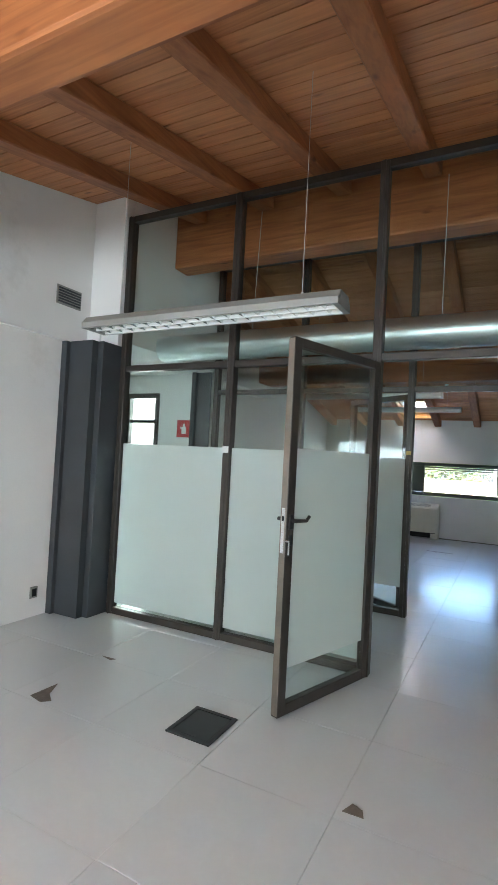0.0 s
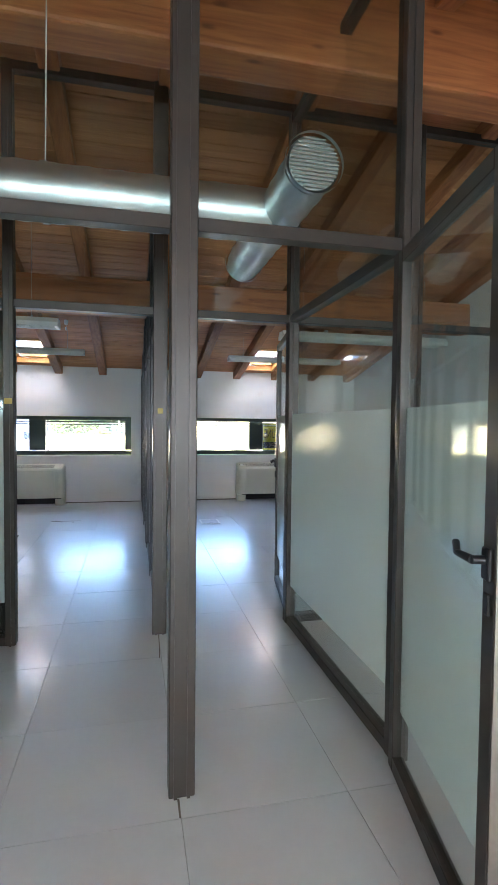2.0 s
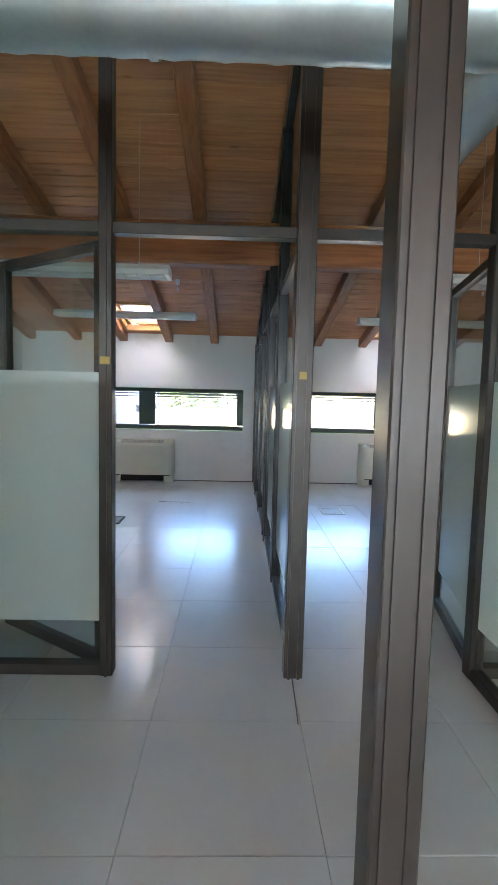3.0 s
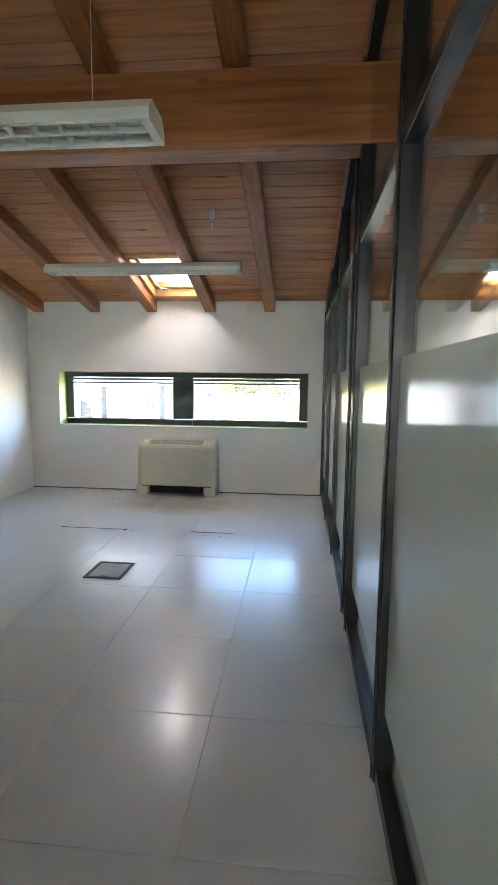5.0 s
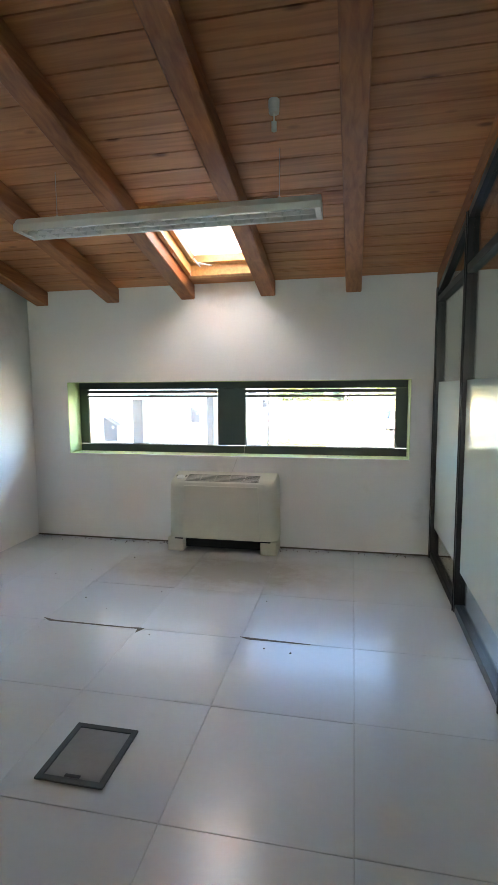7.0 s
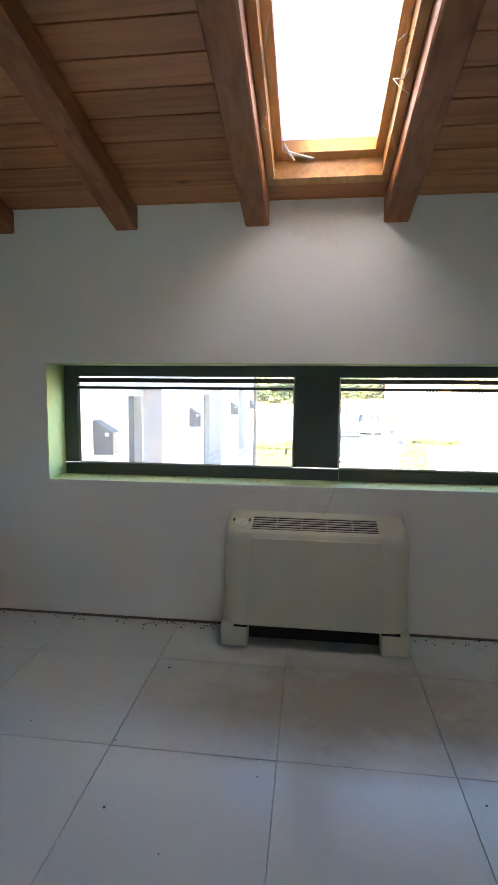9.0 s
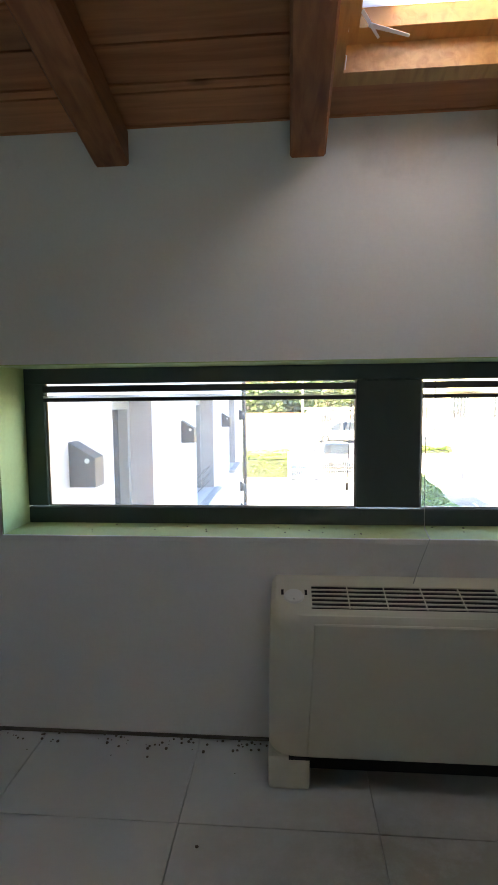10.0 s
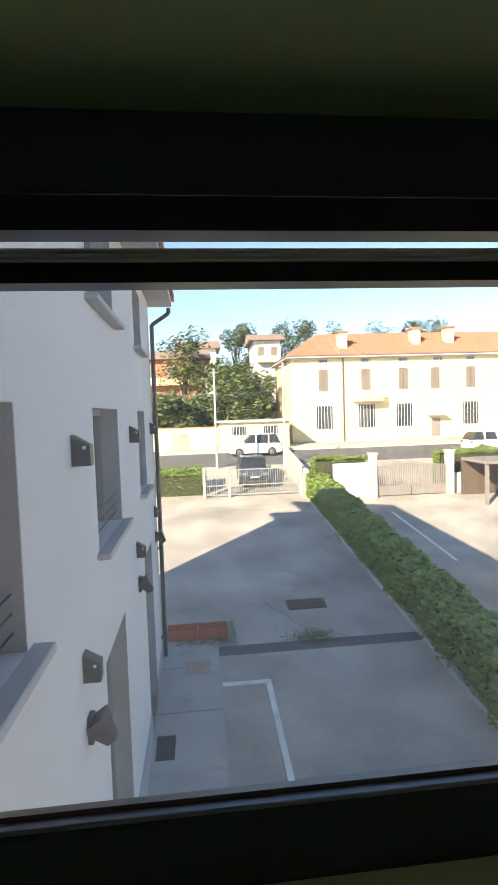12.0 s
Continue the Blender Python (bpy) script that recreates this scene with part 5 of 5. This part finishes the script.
def windows_row(parent, xs_, y, z0, z1, w, shutter=True):
    for x in xs_:
        f = boxes("window", M_STONE, parent, (x - w / 2 - 0.08, x + w / 2 + 0.08, y - 0.05, y - 0.001, z0 - 0.1, z0), (x - w / 2 - 0.06, x - w / 2, y - 0.03, y - 0.001, z0, z1),
                  (x + w / 2, x + w / 2 + 0.06, y - 0.03, y - 0.001, z0, z1), (x - w / 2 - 0.06, x + w / 2 + 0.06, y - 0.03, y - 0.001, z1, z1 + 0.06))
        boxes("pane", M_DARKGLASS, f, (x - w / 2, x + w / 2, y - 0.012, y - 0.004, z0, z1))
        if shutter:
            for s in (-1, 1):
                boxes("shutter", M_SHUTBROWN, f, (x + s * 0.02, x + s * w / 2, y - 0.03, y - 0.013, z0, z1))
        else:
            for k in range(5):
                xx = x - w / 2 + w * (k + 0.5) / 5
                boxes("bar", M_WHITE, f, (xx - 0.02, xx + 0.02, y - 0.03, y - 0.013, z0, z1))


yh = thing("yellow_house", "cream two-storey house with terracotta hip roof", "house", at=(0.8, 0, -0.3))
HX0, HX1, HY = 5.4, 40.0, 55.0
boxes("wall", M_YHOUSE, yh, (HX0, HX1, HY, HY + 9, -2.3, 6.15))
boxes("plinth", M_STONE, yh, (HX0 - 0.02, HX1, HY - 0.04, HY, -2.3, -1.2))
boxes("eaves", M_STONE, yh, (HX0 - 0.5, HX1 + 0.5, HY - 0.55, HY + 9.5, 6.15, 6.32))
bm = bmesh.new()
v = [bm.verts.new(p) for p in ((HX0 - 0.6, HY - 0.65, 6.33), (HX1 + 0.6, HY - 0.65, 6.33), (HX1 + 0.6, HY + 9.6, 6.33), (HX0 - 0.6, HY + 9.6, 6.33), (HX0 + 3.4, HY + 4.5, 8.9), (HX1 - 3.4, HY + 4.5, 8.9))]
for f in ((0, 1, 5, 4), (1, 2, 5), (2, 3, 4, 5), (3, 0, 4), (3, 2, 1, 0)):
    bm.faces.new([v[k] for k in f])
part("roof", bm, M_TERRA, yh)
bm = bmesh.new()
for k in range(120):
    x = HX0 - 0.5 + k * 0.3
    lo = max(0.0, min(1.0, 1.0 - max(0.0, (HX0 + 3.4 - x)) / 4.0))
    if lo > 0.05 and x < HX1 - 3:
        tube(bm, (x, HY - 0.66, 6.36), (x, HY - 0.66 + 5.1 * lo, 6.36 + 2.55 * lo), 0.07, 6)
o_t = part("tile_rows", bm, M_TERRA, yh)
o_t["kind"] = "stuff"
XW = [8.3, 12.2, 15.7, 19.3 - 0.6, 22.1, 25.6, 29.1]
windows_row(yh, XW, HY, 3.2, 5.1, 0.85)
windows_row(yh, [8.35, 12.25, 15.75, 22.1, 25.6, 29.1], HY, -0.14, 1.9, 1.45, False)
windows_row(yh, [8.3, 12.2, 15.7, 19.0, 22.1], HY, 5.72, 6.0, 0.75, False)
windows_row(yh, [8.6, 12.3, 15.8], HY, -1.75, -1.35, 1.0, False)
door = boxes("door", M_BROWNGATE, yh, (18.3, 19.15, HY - 0.03, HY - 0.005, -1.7, 0.5))
boxes("canopy", M_STONE, yh, (17.9, 19.6, HY - 0.8, HY, 0.75, 0.87))
balc = boxes("balcony", M_YHOUSE, yh, (10.9, 13.4, HY - 1.0, HY - 0.001, 2.2, 2.38))
boxes("balustrade", M_YHOUSE, balc, (10.9, 13.4, HY - 1.0, HY - 0.9, 3.05, 3.16))
for k in range(12):
    boxes("baluster", M_YHOUSE, balc, (10.95 + k * 0.215, 11.05 + k * 0.215, HY - 0.99, HY - 0.91, 2.38, 3.05))
for x, y, z in ((10.4, HY + 1.2, 7.2), (17.6, HY + 1.8, 7.5), (21.0, HY + 2.0, 7.6)):
    c = boxes("chimney", M_YHOUSE, yh, (x - 0.4, x + 0.4, y - 0.4, y + 0.4, z - 0.4, z + 1.3))
    boxes("cap", M_TERRA, c, (x - 0.55, x + 0.55, y - 0.55, y + 0.55, z + 1.3, z + 1.45))
bm = bmesh.new()
tube(bm, (10.1, HY - 0.08, 6.2), (10.1, HY - 0.08, -1.3), 0.06, 8)
part("downpipe", bm, M_PIPE, yh)

low = thing("low_building", "low cream outbuilding with flat roof", "building")
boxes("wall", M_YHOUSE, low, (-0.4, 5.35, 52.0, 55, -2.2, 0.45))
boxes("roof", M_STONE, low, (-0.7, 5.5, 51.7, 55.3, 0.45, 0.62))
windows_row(low, [1.2, 3.8], 52.0, -0.6, 0.1, 1.15, False)
sw = thing("street_wall", "stained pale street wall with rusty door", "wall")
boxes("wall", M_YHOUSE, sw, (-14, -0.45, 52.0, 52.3, -2.2, 0.12))
boxes("coping", M_TERRA, sw, (-14, -0.4, 51.95, 52.35, 0.12, 0.2))
boxes("door", M_RUSTY, sw, (-4.3, -3.0, 51.97, 51.999, -1.65, -0.3))


def villa(x0, x1, y, z0, z1, wall, label, ridge=2.0):
    o = thing("villa", label, "house", "hillside houses")
    boxes("wall", wall, o, (x0, x1, y, y + 7, ground_z(y) - 1, z1))
    bm = bmesh.new()
    q = [bm.verts.new(p) for p in ((x0 - 0.8, y - 0.8, z1), (x1 + 0.8, y - 0.8, z1), (x1 + 0.8, y + 7.8, z1), (x0 - 0.8, y + 7.8, z1), (x0 - 0.8, y + 3.5, z1 + ridge), (x1 + 0.8, y + 3.5, z1 + ridge))]
    for f in ((0, 1, 5, 4), (2, 3, 4, 5), (0, 4, 3), (1, 2, 5), (3, 2, 1, 0)):
        bm.faces.new([q[k] for k in f])
    part("roof", bm, M_ROOFGREY, o)
    n = max(2, int((x1 - x0) / 2.4))
    windows_row(o, [x0 + (x1 - x0) * (k + 0.5) / n for k in range(n)], y, z0 + 0.8, z0 + 2.1, 0.9)
    boxes("balcony", M_YHOUSE, o, (x0 + 0.3, x1 - 0.3, y - 1.1, y - 0.001, z0 - 0.2, z0 + 0.7))
    return o


villa(-9.5, -1.0, 76, 5.2, 8.3, M_BRICK, "brick hillside house with a deep balcony", 1.6)
villa(6.4, 10.2, 84, 8.6, 11.6, M_RENDER, "white hillside house with weathered tile roof", 1.4)
villa(-4.5, 1.0, 90, 9.0, 11.4, M_RENDER, "white hillside house with weathered tile roof", 1.6)
villa(27, 33, 112, 11.5, 14.5, M_BRICK, "far hillside house above the roofs", 1.6)
for x, y, h in ((-1.0, 46.0 - 2.0, 6.6), (3.6, 46.0 - 1.9, 6.9)):
    p = thing("street_pole", "pale concrete street pole", "pole", "street poles")
    bm = bmesh.new()
    tube(bm, (x, y, ground_z(y) - 0.1), (x, y, ground_z(y) + h), 0.09, 10, 0.06)
    part("pole", bm, M_PAVE, p)
    boxes("arm", M_GATE, p, (x - 0.3, x + 0.3, y - 0.03, y + 0.03, ground_z(y) + h - 0.3, ground_z(y) + h - 0.24))

# cracks in the old asphalt
rk = random.Random(31)
for x, y, ang, n in ((1.9, 35.5, -1.9, 16), (0.6, 33.5, 0.4, 9), (-2.2, 34.0, 0.5, 8), (2.6, 31.5, -1.5, 18), (1.2, 27.0, 1.6, 9), (-0.4, 25.6, -1.2, 8), (-1.2, 36.2, 0.2, 10)):
    cr = thing("asphalt_crack", "thin dark crack in the old asphalt", "crack", "asphalt cracks")
    bm = bmesh.new()
    prev = None
    for k in range(n):
        w = 0.016 * (1 - 0.6 * k / n)
        z = ground_z(y) + 0.006
        pair = (bm.verts.new((x - w * math.sin(ang), y + w * math.cos(ang), z)), bm.verts.new((x + w * math.sin(ang), y - w * math.cos(ang), z)))
        if prev:
            bm.faces.new((prev[0], prev[1], pair[1], pair[0]))
        prev = pair
        ang += rk.uniform(-0.45, 0.45)
        x, y = x + 0.28 * math.cos(ang), y + 0.28 * math.sin(ang)
    part("crack", bm, M_CHIP, cr)

# ---- floor tiles, one by one ----
TP = 0.617
rng = random.Random(4)


def tile_mesh(w, d):
    bm = bmesh.new()
    vs = box(bm, 0.0008, w - 0.0008, 0.0008, d - 0.0008, -0.012, 0.0)
    top = [e for e in bm.edges if all(v.co.z > -0.001 for v in e.verts)]
    bmesh.ops.bevel(bm, geom=top, offset=0.0015, segments=1, affect="EDGES")
    return mesh_of("tile", bm, M_TILE)


TILE_CACHE = {}


def floor_tile(x, y, w, d):
    key_ = (round(w, 3), round(d, 3))
    if key_ not in TILE_CACHE:
        TILE_CACHE[key_] = tile_mesh(w, d)
    o = new("tile", TILE_CACHE[key_])
    o.parent = floor
    o.matrix_basis = pose(x, y, rng.uniform(-0.0012, 0.0), rng.uniform(-0.08, 0.08), rng.uniform(-0.08, 0.08))


X0T, Y0T = -1.05, 9.83
for i in range(-7, 9):
    for j in range(-21, 2):
        x, y = X0T + i * TP, Y0T + j * TP
        xa, xb, ya, yb = max(x, -5.4), min(x + TP, X_B), max(y, S_OUT), min(y + TP, 10.85)
        if xb - xa < 0.05 or yb - ya < 0.05:
            continue
        if xb < -3.5 and (yb < 3.8 or ya > 5.5):
            continue
        if 1.9 < x + 0.3 < 2.5 and 3.7 < y + 0.3 < 4.3:
            continue
        floor_tile(xa, ya, xb - xa, yb - ya)
